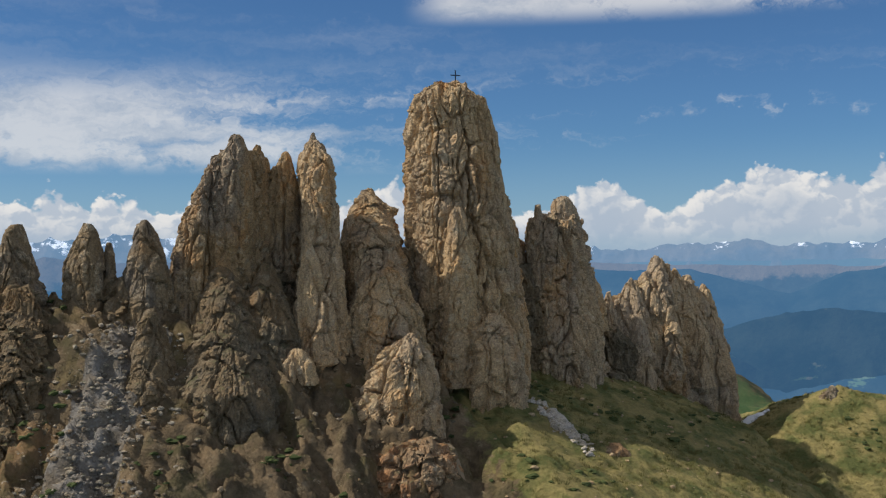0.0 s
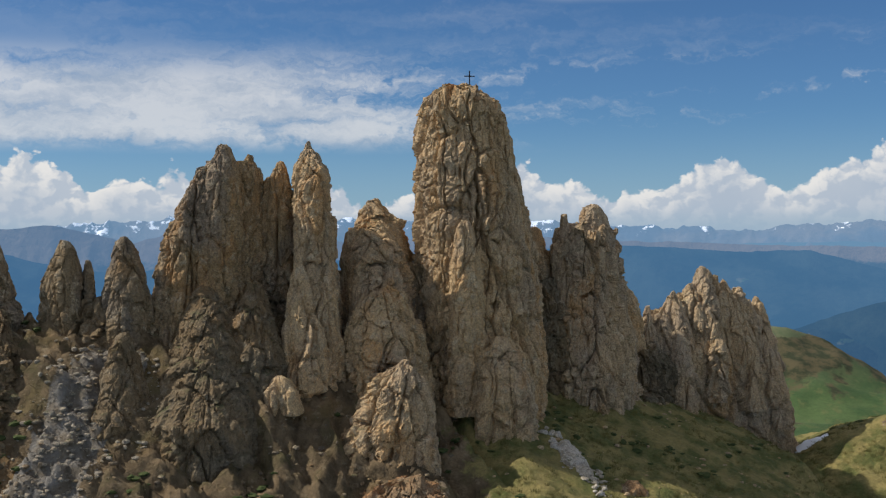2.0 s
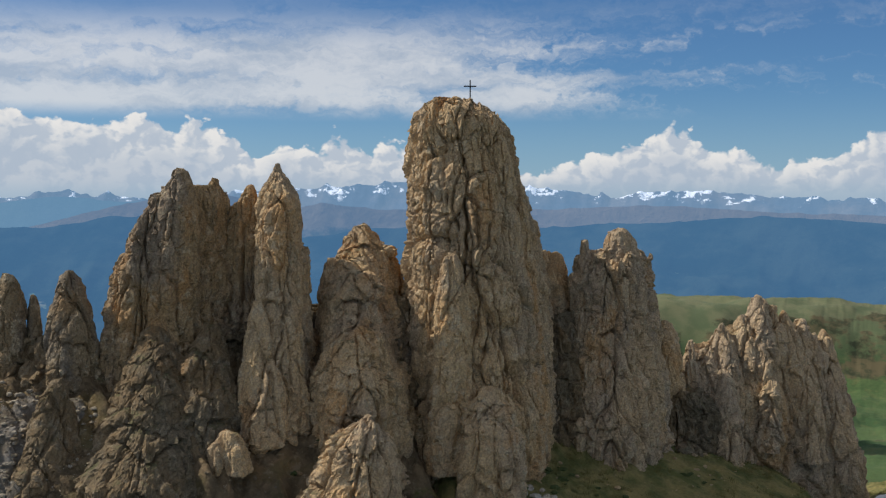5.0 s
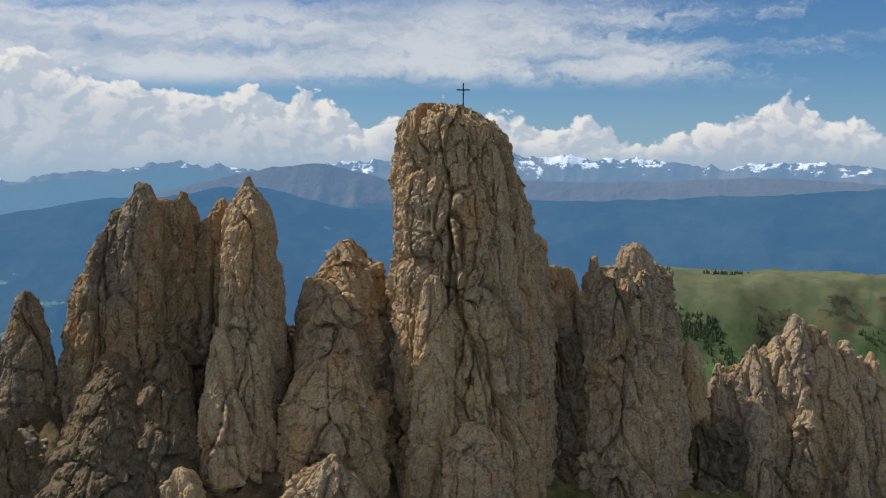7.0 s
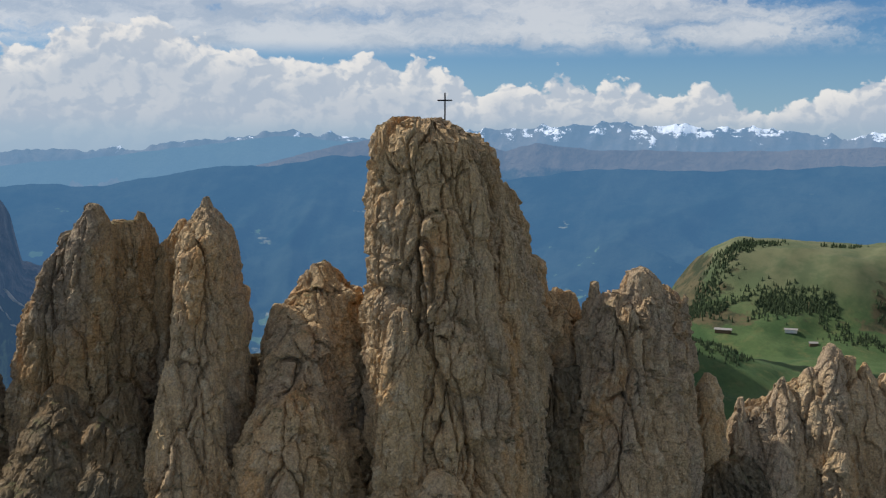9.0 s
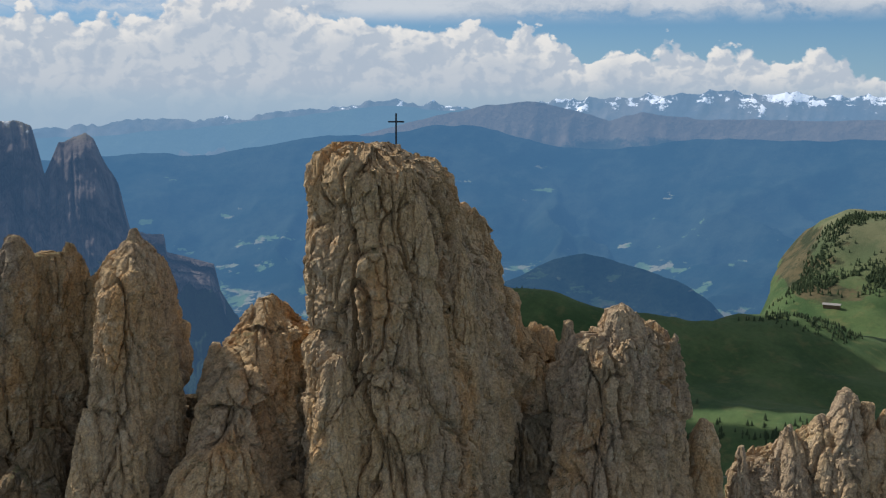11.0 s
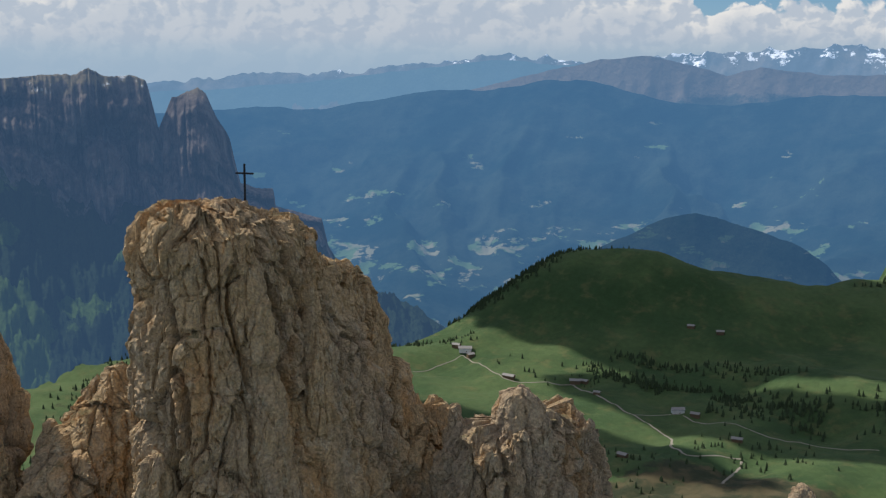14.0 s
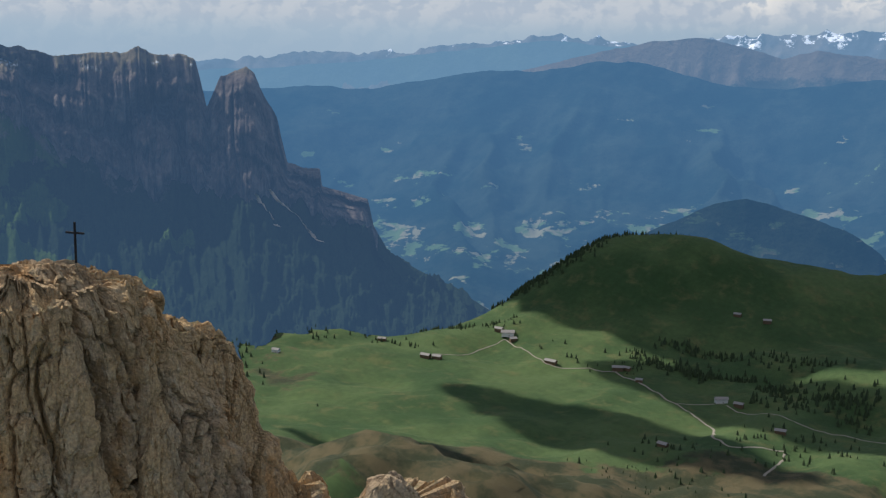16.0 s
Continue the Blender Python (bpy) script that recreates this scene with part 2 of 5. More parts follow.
def distance_material(name, dark, light, haze_glow, strength, snow=None, fields=0.0, scale=0.004, bald=None):
    """Far hills whose haze is put in as a blue emission. snow, bald: heights between which they set in."""
    m, n = material(name)
    p, nor = where(n)
    z = n.add("ShaderNodeSeparateXYZ", {}, Vector=p).outputs[2]
    a = n.noise(p, scale, 9.0, 0.68)
    col = n.mix(n.step(a, 0.38, 0.62), dark, light)
    if fields:
        v = n.noise(n.scaled(p, (1, 1, 2.5)), scale * 1.6, 7.0, 0.62)
        deep = n.step(z, -600.0, -260.0, 0.085, -0.03)
        f = n.math("MULTIPLY", n.step(n.math("ADD", v, deep), 0.635, 0.665), n.step(z, -260.0, -150.0, fields * 0.6, 0.0))
        pick = n.noise(p, scale * 3, 3.0)
        col = n.mix(f, col, n.mix(n.step(pick, 0.48, 0.58), rgb(0.10, 0.16, 0.07), rgb(0.24, 0.225, 0.15)))
    if bald:  # treeless tops
        top = n.math("ADD", n.step(z, bald[0], bald[1]), n.math("MULTIPLY", n.math("SUBTRACT", n.noise(p, 0.006, 8.0, 0.68), 0.5), 1.8))
        col = n.mix(n.step(top, 0.55, 0.80, 0.0, 0.8), col, n.mix(a, rgb(0.09, 0.07, 0.055), rgb(0.16, 0.125, 0.10)))
    if snow:
        s = n.math("ADD", n.step(z, snow[0], snow[1]), n.math("MULTIPLY", n.math("SUBTRACT", n.noise(p, 0.012, 8.0, 0.7), 0.5), 4.2))
        col = n.mix(n.step(s, 0.95, 1.15), col, rgb(0.72, 0.73, 0.76))
    # painted haze: the emission grows with distance from the origin
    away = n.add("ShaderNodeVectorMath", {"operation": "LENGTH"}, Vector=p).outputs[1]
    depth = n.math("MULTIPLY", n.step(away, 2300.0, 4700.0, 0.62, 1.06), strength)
    finish(n, col, 0.95, n.noise(p, scale * 3, 8.0, 0.65), 0.8, 18.0, (haze_glow, depth))
    return m

# ---- shape helpers ----
def mixed(i, j, k, seed):
    """32 random bits for every lattice point; whole numbers wrap round."""
    u = lambda a, b: np.asarray(a).astype(np.uint32) * np.uint32(b)  # noqa: E731
    h = u(i, 374761393) + u(j, 668265263) + u(k, 1274126177) + np.uint32((seed * 1442695041) & 0xFFFFFFFF)
    h = (h ^ (h >> np.uint32(13))) * np.uint32(1274126177)
    h = (h ^ (h >> np.uint32(15))) * np.uint32(2246822519)
    return h ^ (h >> np.uint32(16))


def hash3(i, j, k, seed):
    return (mixed(i, j, k, seed) & np.uint32(0xFFFFFF)) / float(0xFFFFFF)


def hash4(i, j, k, seed):
    """Four random numbers at once."""
    h = mixed(i, j, k, seed)
    return [((h >> np.uint32(8 * m)) & np.uint32(255)) / 255.0 for m in range(4)]


def value_noise(p, seed=0):
    """Smooth noise in -1..1 at the rows of p."""
    c = np.floor(p).astype(np.int64)
    f = p - c
    f = f * f * f * (f * (f * 6 - 15) + 10)
    out = 0.0
    for a in (0, 1):
        for b in (0, 1):
            for d in (0, 1):
                wgt = (f[:, 0] if a else 1 - f[:, 0]) * (f[:, 1] if b else 1 - f[:, 1]) * (f[:, 2] if d else 1 - f[:, 2])
                out = out + wgt * hash3(c[:, 0] + a, c[:, 1] + b, c[:, 2] + d, seed)
    return out * 2 - 1


def fbm(p, octaves=4, seed=0, gain=0.5):
    total, amp, norm = 0.0, 1.0, 0.0
    for o in range(octaves):
        total = total + amp * value_noise(p * 2.03**o + 17.3 * o, seed + o)
        norm += amp
        amp *= gain
    return total / norm


def ridged(p, octaves=4, seed=0):
    total, amp, norm = 0.0, 1.0, 0.0
    for o in range(octaves):
        total = total + amp * (1 - np.abs(value_noise(p * 2.03**o + 9.1 * o, seed + o)) * 2)
        norm += amp
        amp *= 0.5
    return total / norm


def cells(p, seed=0):
    """Voronoi: distance to the nearest border and a random number of the cell."""
    c = np.floor(p).astype(np.int64)
    d1 = np.full(len(p), 9.0)
    d2 = np.full(len(p), 9.0)
    rid = np.zeros(len(p))
    for a in (-1, 0, 1):
        for b in (-1, 0, 1):
            for d in (-1, 0, 1):
                i, j, k = c[:, 0] + a, c[:, 1] + b, c[:, 2] + d
                h = hash4(i, j, k, seed)
                dist = np.sqrt((i + h[0] - p[:, 0]) ** 2 + (j + h[1] - p[:, 1]) ** 2 + (k + h[2] - p[:, 2]) ** 2)
                near = dist < d1
                d2 = np.where(near, d1, np.minimum(d2, dist))
                rid = np.where(near, h[3], rid)
                d1 = np.where(near, dist, d1)
    return d2 - d1, rid


def smooth(x, lo, hi):
    t = np.clip((x - lo) / (hi - lo), 0, 1)
    return t * t * (3 - 2 * t)


def fast_mesh(name, verts, polys):
    """A mesh from an array of points and a list of face arrays (triangles or quads)."""
    me = bpy.data.meshes.new(name)
    me.vertices.add(len(verts))
    me.vertices.foreach_set("co", np.ascontiguousarray(verts, np.float32).ravel())
    loops = np.concatenate([np.asarray(f, np.int32).ravel() for f in polys])
    sides = np.concatenate([np.full(len(f), np.shape(f)[1], np.int32) for f in polys])
    me.loops.add(len(loops))
    me.loops.foreach_set("vertex_index", loops)
    me.polygons.add(len(sides))
    me.polygons.foreach_set("loop_start", np.r_[0, np.cumsum(sides)[:-1]].astype(np.int32))
    me.polygons.foreach_set("use_smooth", np.zeros(len(sides), bool))
    me.update(calc_edges=True)
    return me


def grid_mesh(name, verts, rows, cols, mat=None, shade=False, attrs=None):
    """A mesh of rows x cols points."""
    i = np.arange(rows - 1)[:, None] * cols
    j = np.arange(cols - 1)[None, :]
    quads = np.stack([(i + j), (i + j + 1), (i + cols + j + 1), (i + cols + j)], -1).reshape(-1, 4)
    me = fast_mesh(name, verts, [quads])
    for key, vals in (attrs or {}).items():
        a = me.attributes.new(key, "FLOAT", "POINT")
        a.data.foreach_set("value", np.asarray(vals, np.float32))
    if shade:
        me.polygons.foreach_set("use_smooth", np.ones(len(quads), bool))
    if mat:
        me.materials.append(mat)
    return me


def billow(p, octaves=3, seed=0, gain=0.5):
    """Rounded swellings parted by sharp creases, 0..1."""
    total, amp, norm = 0.0, 1.0, 0.0
    for o in range(octaves):
        total = total + amp * np.minimum(1.0, 2.2 * np.abs(value_noise(p * 2.07**o + 5.7 * o, seed + o)))
        norm += amp
        amp *= gain
    return total / norm


def facets(p, seed):
    """Angular faces: every Voronoi cell stands out by its own amount and leans its own way."""
    c = np.floor(p).astype(np.int64)
    d1, d2 = np.full(len(p), 9.0), np.full(len(p), 9.0)
    val = np.zeros(len(p))
    for a in (-1, 0, 1):
        for b in (-1, 0, 1):
            for d in (-1, 0, 1):
                i, j, k = c[:, 0] + a, c[:, 1] + b, c[:, 2] + d
                h = hash4(i, j, k, seed)
                ox, oy, oz = p[:, 0] - i - h[0], p[:, 1] - j - h[1], p[:, 2] - k - h[2]
                dist = ox * ox + oy * oy + oz * oz
                near = dist < d1
                lean = (h[3] - 0.5) * 1.3 + (h[1] - 0.5) * 1.5 * ox + (h[2] - 0.5) * 1.5 * oy + (h[0] - 0.5) * 1.1 * oz
                d2 = np.where(near, d1, np.minimum(d2, dist))
                val = np.where(near, lean, val)
                d1 = np.where(near, dist, d1)
    return val, np.sqrt(d2) - np.sqrt(d1)


def bulge(edge, reach):
    """Rounded face of a block, falling off steeply to the joint round it."""
    return 1 - (1 - np.minimum(edge / reach, 1.0)) ** 2.4


def rock_relief(p, seed, rough):
    """How far rock stands out at p: upright slabs, rounded blocks parted by joints, chimneys, bedding and chips, in metres."""
    warp = np.stack([fbm(p * 0.25, 4, seed + 40), fbm(p * 0.25 + 31, 4, seed + 41), fbm(p * 0.25 + 77, 4, seed + 42)], 1)
    q = p + warp * (0.55, 0.55, 1.0)
    pier, edge0 = facets(q * (0.20, 0.20, 0.050), seed + 2)
    slab, edge = facets(q * (0.44, 0.44, 0.12), seed + 5)
    block, edge2 = facets(q * (0.95, 0.95, 0.42), seed + 9)
    chip, edge3 = facets(q * (2.2, 2.2, 1.5), seed + 27)
    gate = smooth(value_noise(q * (0.12, 0.12, 0.08), seed + 17), -0.25, 0.3)
    big = 0.95 * pier + 0.80 * slab + 0.40 * block
    big = big + 0.95 * (bulge(edge0, 0.07) - 0.9) + 0.70 * (bulge(edge, 0.13) - 0.84) + 0.30 * (bulge(edge2, 0.16) - 0.78) * (0.25 + 0.75 * gate)
    # upright chimneys and flat bedding joints
    line = np.abs(value_noise(q * (0.33, 0.33, 0.030), seed + 16))
    big = big - 1.2 * (1 - smooth(line, 0.012, 0.065)) * gate
    bed = np.abs(value_noise(q * (0.07, 0.07, 0.26), seed + 18))
    big = big - 0.50 * (1 - smooth(bed, 0.01, 0.07)) * (1 - 0.6 * gate)
    ledge = value_noise(q * (0.12, 0.12, 0.5), seed + 15)
    big = big + np.sign(ledge) * np.abs(ledge) ** 0.5 * 0.22 + 0.2
    crumb = 0.15 * fbm(q * 1.9, 4, seed + 12, 0.6)
    return rough * big + (0.4 + 0.6 * rough) * (0.20 * chip + 0.06 * bulge(edge3, 0.4) + crumb)


def warp2(p):
    return np.stack([fbm(p * 0.6, 2, 61), fbm(p * 0.6 + 9, 2, 62), 0 * p[:, 0]], 1)


def column(rows, phi, seed, step=0.2, rough=1.0, boxy=2.6, tip=0.6, root=None):
    """Points of one rock pillar. rows: height, centre x and y, half length and half width; phi: the turn of its long side."""
    rows = np.array(sorted(rows), float)
    if root is not None:  # the foot tapers into the body
        foot = rows[0].copy()
        foot[0] -= 5.0
        foot[1:3] += 0.65 * (np.array(root) - foot[1:3])
        foot[3:] *= 0.45
        rows = np.concatenate([foot[None], rows])
    height = rows[-1, 0] - rows[0, 0]
    nz = max(8, int(height / step))
    fine = np.linspace(rows[0, 0], rows[-1, 0], 400)
    reach = np.interp(fine, rows[:, 0], np.maximum(rows[:, 3], rows[:, 4]))
    arc = np.r_[0, np.cumsum(np.hypot(np.diff(fine), 0.8 * np.diff(reach)))]
    nz = max(nz, int(arc[-1] / step))
    z = np.interp(np.linspace(0, arc[-1], nz), arc, fine)
    # monotone smooth interpolation between the given heights
    prof = np.stack([np.interp(z, rows[:, 0], rows[:, k]) for k in range(1, 5)], 1)
    girth = 2 * math.pi * np.sqrt((rows[:, 3].max() ** 2 + rows[:, 4].max() ** 2) / 2)
    nt = max(14, int(girth / step))
    th = np.linspace(0, 2 * math.pi, nt, endpoint=False)
    c, s = np.cos(th), np.sin(th)
    sx, sy = np.sign(c) * np.abs(c) ** (2 / boxy), np.sign(s) * np.abs(s) ** (2 / boxy)
    a, b = prof[:, 2:3], prof[:, 3:4]
    lx, ly = a * sx, b * sy
    # outward direction
    ox, oy = b * np.sign(c) * np.abs(c) ** (2 - 2 / boxy), a * np.sign(s) * np.abs(s) ** (2 - 2 / boxy)
    ln = np.sqrt(ox * ox + oy * oy) + 1e-6
    ox, oy = ox / ln, oy / ln
    cp, sp = math.cos(phi), math.sin(phi)
    x = prof[:, 0:1] + lx * cp - ly * sp
    y = prof[:, 1:2] + lx * sp + ly * cp
    zz = np.repeat(z[:, None], nt, 1)
    p = np.stack([x, y, zz], -1).reshape(-1, 3)
    out = np.stack([ox * cp - oy * sp, ox * sp + oy * cp], -1).reshape(-1, 2)
    r = rock_relief(p, seed, rough)
    small = np.repeat(np.minimum(prof[:, 2], prof[:, 3]), nt)
    r = np.maximum(r * np.minimum(1.0, 0.25 + small / 2.6), -0.62 * small)
    p[:, :2] += out * r[:, None]
    # broken crown: blocks of unlike height
    top = smooth(p[:, 2], rows[-1, 0] - 0.16 * height - 1.0, rows[-1, 0])
    crown = cells(np.stack([p[:, 0], p[:, 1], 0 * p[:, 0]], 1) * (0.75, 0.75, 1) + 0.5 * warp2(p), seed + 33)[1]
    p[:, 2] += (crown - 0.62) * 1.5 * top * rough * np.minimum(1.0, small / 1.6)
    p[:, 2] += fbm(p * 0.9 + seed, 4, seed + 30) * (0.25 + tip * top) * rough
    p += 0.08 * rough * np.stack([fbm(p * 1.7 + 3, 3, seed + 50, 0.6), fbm(p * 1.7 + 50, 3, seed + 51, 0.6), fbm(p * 1.7 + 90, 3, seed + 52, 0.6)], 1)
    return p, nz, nt


def pillar_mesh(name, rows, phi, seed, step, rough, mat, root=None):
    p, nz, nt = column(rows, phi, seed, step, rough, root=root)
    i = np.arange(nz - 1)[:, None] * nt
    j = np.arange(nt)[None, :]
    k = (j + 1) % nt
    faces = np.stack([i + j, i + k, i + nt + k, i + nt + j], -1).reshape(-1, 4)
    cap = np.stack([np.arange(nt) + (nz - 1) * nt, (np.arange(nt) + 1) % nt + (nz - 1) * nt, np.full(nt, nz * nt)], 1)
    me = fast_mesh(name, np.concatenate([p, p[-nt:].mean(0)[None] + (0, 0, 0.12)]), [faces, cap])
    me.materials.append(mat)
    return me


def part(name, bm, mat, parent, label=""):
    me = bpy.data.meshes.new(name)
    bm.to_mesh(me)
    bm.free()
    me.materials.append(mat)
    ob = new(name, me)
    ob.parent = parent
    return tagged(ob, label)

# ---- the lie of the land ----
CREST = [(-120, -62, -60), (-62, -36, -34), (-47, -29, -28), (-33, -24, -28), (-25, -17, -28), (-16, -12, -29), (-11, -3, -30), (0, 4, -36),
         (13, 15, -39), (28, 31, -44), (42, 40, -56), (58, 36, -47), (80, 60, -62), (160, 120, -110)]


def crest_frame(x, y):
    """Nearest place on the crest line: height there, distance from it (towards the sunny south-east side positive) and length along it."""
    best = np.full(x.shape, 1e9)
    hgt, side, along = np.zeros(x.shape), np.zeros(x.shape), np.zeros(x.shape)
    run = 0.0
    for (x0, y0, z0), (x1, y1, z1) in zip(CREST, CREST[1:]):
        dx, dy = x1 - x0, y1 - y0
        ln = math.hypot(dx, dy)
        t = np.clip(((x - x0) * dx + (y - y0) * dy) / ln**2, 0, 1)
        d = np.hypot(x - x0 - t * dx, y - y0 - t * dy)
        sgn = np.where((x - x0) * dy - (y - y0) * dx > 0, 1.0, -1.0)
        near = d < best
        best = np.where(near, d, best)
        hgt = np.where(near, z0 + t * (z1 - z0), hgt)
        side = np.where(near, d * sgn, side)
        along = np.where(near, run + t * ln, along)
        run += ln
    return hgt, side, along


def land(x, y):
    """Height of the ground and its covers: grass, scree, far, wood."""
    hgt, side, along = crest_frame(x, y)
    p = np.stack([x, y, 0 * x], 1)
    right = smooth(x + 0.45 * y, -9.0, 2.0)  # grassy part of the flank, below the great tower
    q = np.maximum(side, 0)
    left_z = hgt - np.where(q < 60, q * 0.86, 51.6 + (q - 60) * 0.62)
    right_z = -44.0 - 0.42 * (x - 12.7) + 0.25 * (y + 9.8) - 0.010 * np.maximum(x - 36, 0) ** 2 * (x < 80) - 55 * smooth(x, 80, 200)
    right_z = np.minimum(np.minimum(right_z, hgt - 0.3 * q), -38.0)
    right_z = np.maximum(right_z, hgt - 0.9 * q - 4)
    front = left_z * (1 - right) + right_z * right
    b = np.maximum(-side, 0)
    back = hgt - 1.05 * b
    z = np.where(side > 0, front, back)
    knoll = -45.4 - 0.40 * np.hypot(np.minimum(x - 56, 0) + 0.45 * np.maximum(x - 56, 0), np.where(y < 35, 1.5, 0.7) * (y - 35))
    z = np.where(np.hypot(x - 57, y - 36) < 40, np.maximum(z, knoll), z)
    near = smooth(150 - np.hypot(x, y), 0, 60)
    # ribs and gullies running down the bare flank
    wig = np.stack([fbm(p * 0.08, 3, 3), fbm(p * 0.08 + 40, 3, 4), 0 * x], 1)
    flank = np.stack([along * 0.15, side * 0.025, 0 * x], 1) + 0.45 * wig
    rib = billow(flank, 3, 70) - 0.5
    steep = smooth(q, 1.0, 10.0)
    bare = 1 - right
    z = z + near * steep * bare * rib * 5.0
    z = z + near * bare * ((billow(p * 0.16 + wig, 4, 72, 0.6) - 0.5) * 2.2 + (cells(p * 0.45 + wig, 77)[1] - 0.5) * 1.3 + (cells(p * 1.3 + wig, 78)[1] - 0.5) * 0.5 + fbm(p * 0.8, 4, 73, 0.7) * 1.1)
    z = z + near * right * (fbm(p * 0.12, 4, 74) * 0.8 + (billow(p * 0.35, 4, 76, 0.6) - 0.5) * 0.7 + fbm(p * 1.1, 3, 75) * 0.18)
    # valley side and alp
    r = np.hypot(x, y)
    bear = np.degrees(np.arctan2(-x, y))
    alp = -487 - 0.03 * (r - 1300) + 26 * fbm(p * 0.0026, 4, 80) + 10 * fbm(p * 0.009, 4, 81)
    u, v = (x + 1110) * 0.84 + (y - 1985) * 0.54, (x + 1110) * -0.54 + (y - 1985) * 0.84
    hill = 188 * np.exp(-np.where(u < -110, np.abs((u + 110) / 340) ** 1.9, np.abs((u + 110) / 790) ** 2.6) - (v / 235) ** 2)
    hill2 = 45 * np.exp(-((x + 560) / 330) ** 2 - ((y - 1700) / 130) ** 2)
    spur = 62 * np.exp(-((x + 760) / 230) ** 2 - ((y - 780) / 170) ** 2) * (1 + 0.9 * fbm(p * 0.009, 4, 85)) + smooth(1450 - r, 0, 300) * (38 * fbm(p * 0.0065, 5, 87, 0.6) + 16 * (billow(p * 0.013, 4, 88, 0.6) - 0.5))
    edge = 18.8 + 2.0 * fbm(p * 0.003, 3, 83) - bear
    puf = (250 * smooth(r + 160 * fbm(p * 0.0025, 3, 82) - 26 * np.clip(9 - bear, 0, 12), 2880, 3420) + 12) * smooth(edge + 2.6, 0, 7.5) * smooth(r, 2700, 2900)
    puf = puf * (1 - 0.9 * smooth(-bear, 4, 14))
    drop = -330 * smooth(r + 60 * fbm(p * 0.003, 3, 86), 2150, 2750) * smooth(bear, 18.5, 23) - 200 * smooth(r, 1950, 2500) * smooth(bear, 35, 43)
    alp = alp + hill + hill2 + spur + puf + drop
    low = 0.5 * (z + alp + np.sqrt((z - alp) ** 2 + 60.0**2)) - 12
    far = smooth(r, 140, 320)
    z = z * (1 - far) + low * far
    z = z + far * (14 * fbm(p * 0.012, 5, 84))
    slope_wood = fbm(p * 0.0035, 4, 90)
    tilt = smooth(puf, 30, 80) * (1 - smooth(puf, 205, 245)) * smooth(edge, 0.3, 1.0)
    wood = np.clip(0.10 + 0.55 * slope_wood + 0.95 * smooth(1480 - r, 0, 260) * (0.5 + 0.5 * smooth(fbm(p * 0.006, 3, 93), -0.3, 0.2)) + 0.5 * tilt + 0.4 * smooth(bear, 46, 50) * smooth(r, 1300, 1700), 0, 1)
    grass = right * smooth(q, 1.5, 5.0) + 0.25 * (1 - right) * (fbm(p * 0.1, 3, 91) > 0.25) + smooth(along, 138, 150)
    chute = smooth(4.5 - np.abs(x + 33.0 - 0.06 * (y + 38)), 0, 2.5) * smooth(-26 - y, 0, 4) * near
    # dry: plateau mask, where haze also fades the meadow colour
    return z, {"grass": np.clip(grass, 0, 1), "scree": chute, "far": far, "wood": wood, "dry": smooth(puf, 60, 220)}


def spaced(lo, hi, dense_lo, dense_hi, step, grow_lo, grow_hi, cap):
    mid = list(np.arange(dense_lo, dense_hi, step))
    out, d, v = [], step, dense_lo
    while v > lo:
        d = min(d * grow_lo, cap)
        v -= d
        out.append(v)
    up, d, v = [], step, mid[-1]
    while v < hi:
        d = min(d * grow_hi, cap if grow_hi < 1.05 else 400)
        v += d
        up.append(v)
    return np.array(out[::-1] + mid + up)


gx = spaced(-3600, 3000, -50, 62, 0.4, 1.022, 1.045, 24)
gy = spaced(-900, 3700, -52, 48, 0.4, 1.09, 1.022, 24)
X, Y = np.meshgrid(gx, gy)
gz, covers = land(X.ravel(), Y.ravel())
ground = new("ground", grid_mesh("ground", np.stack([X.ravel(), Y.ravel(), gz], 1), len(gy), len(gx), mat=GROUND, shade=True, attrs=covers))
tagged(ground, "steep alpine ground of turf, bare earth and green meadows", "ground", kind="structure")


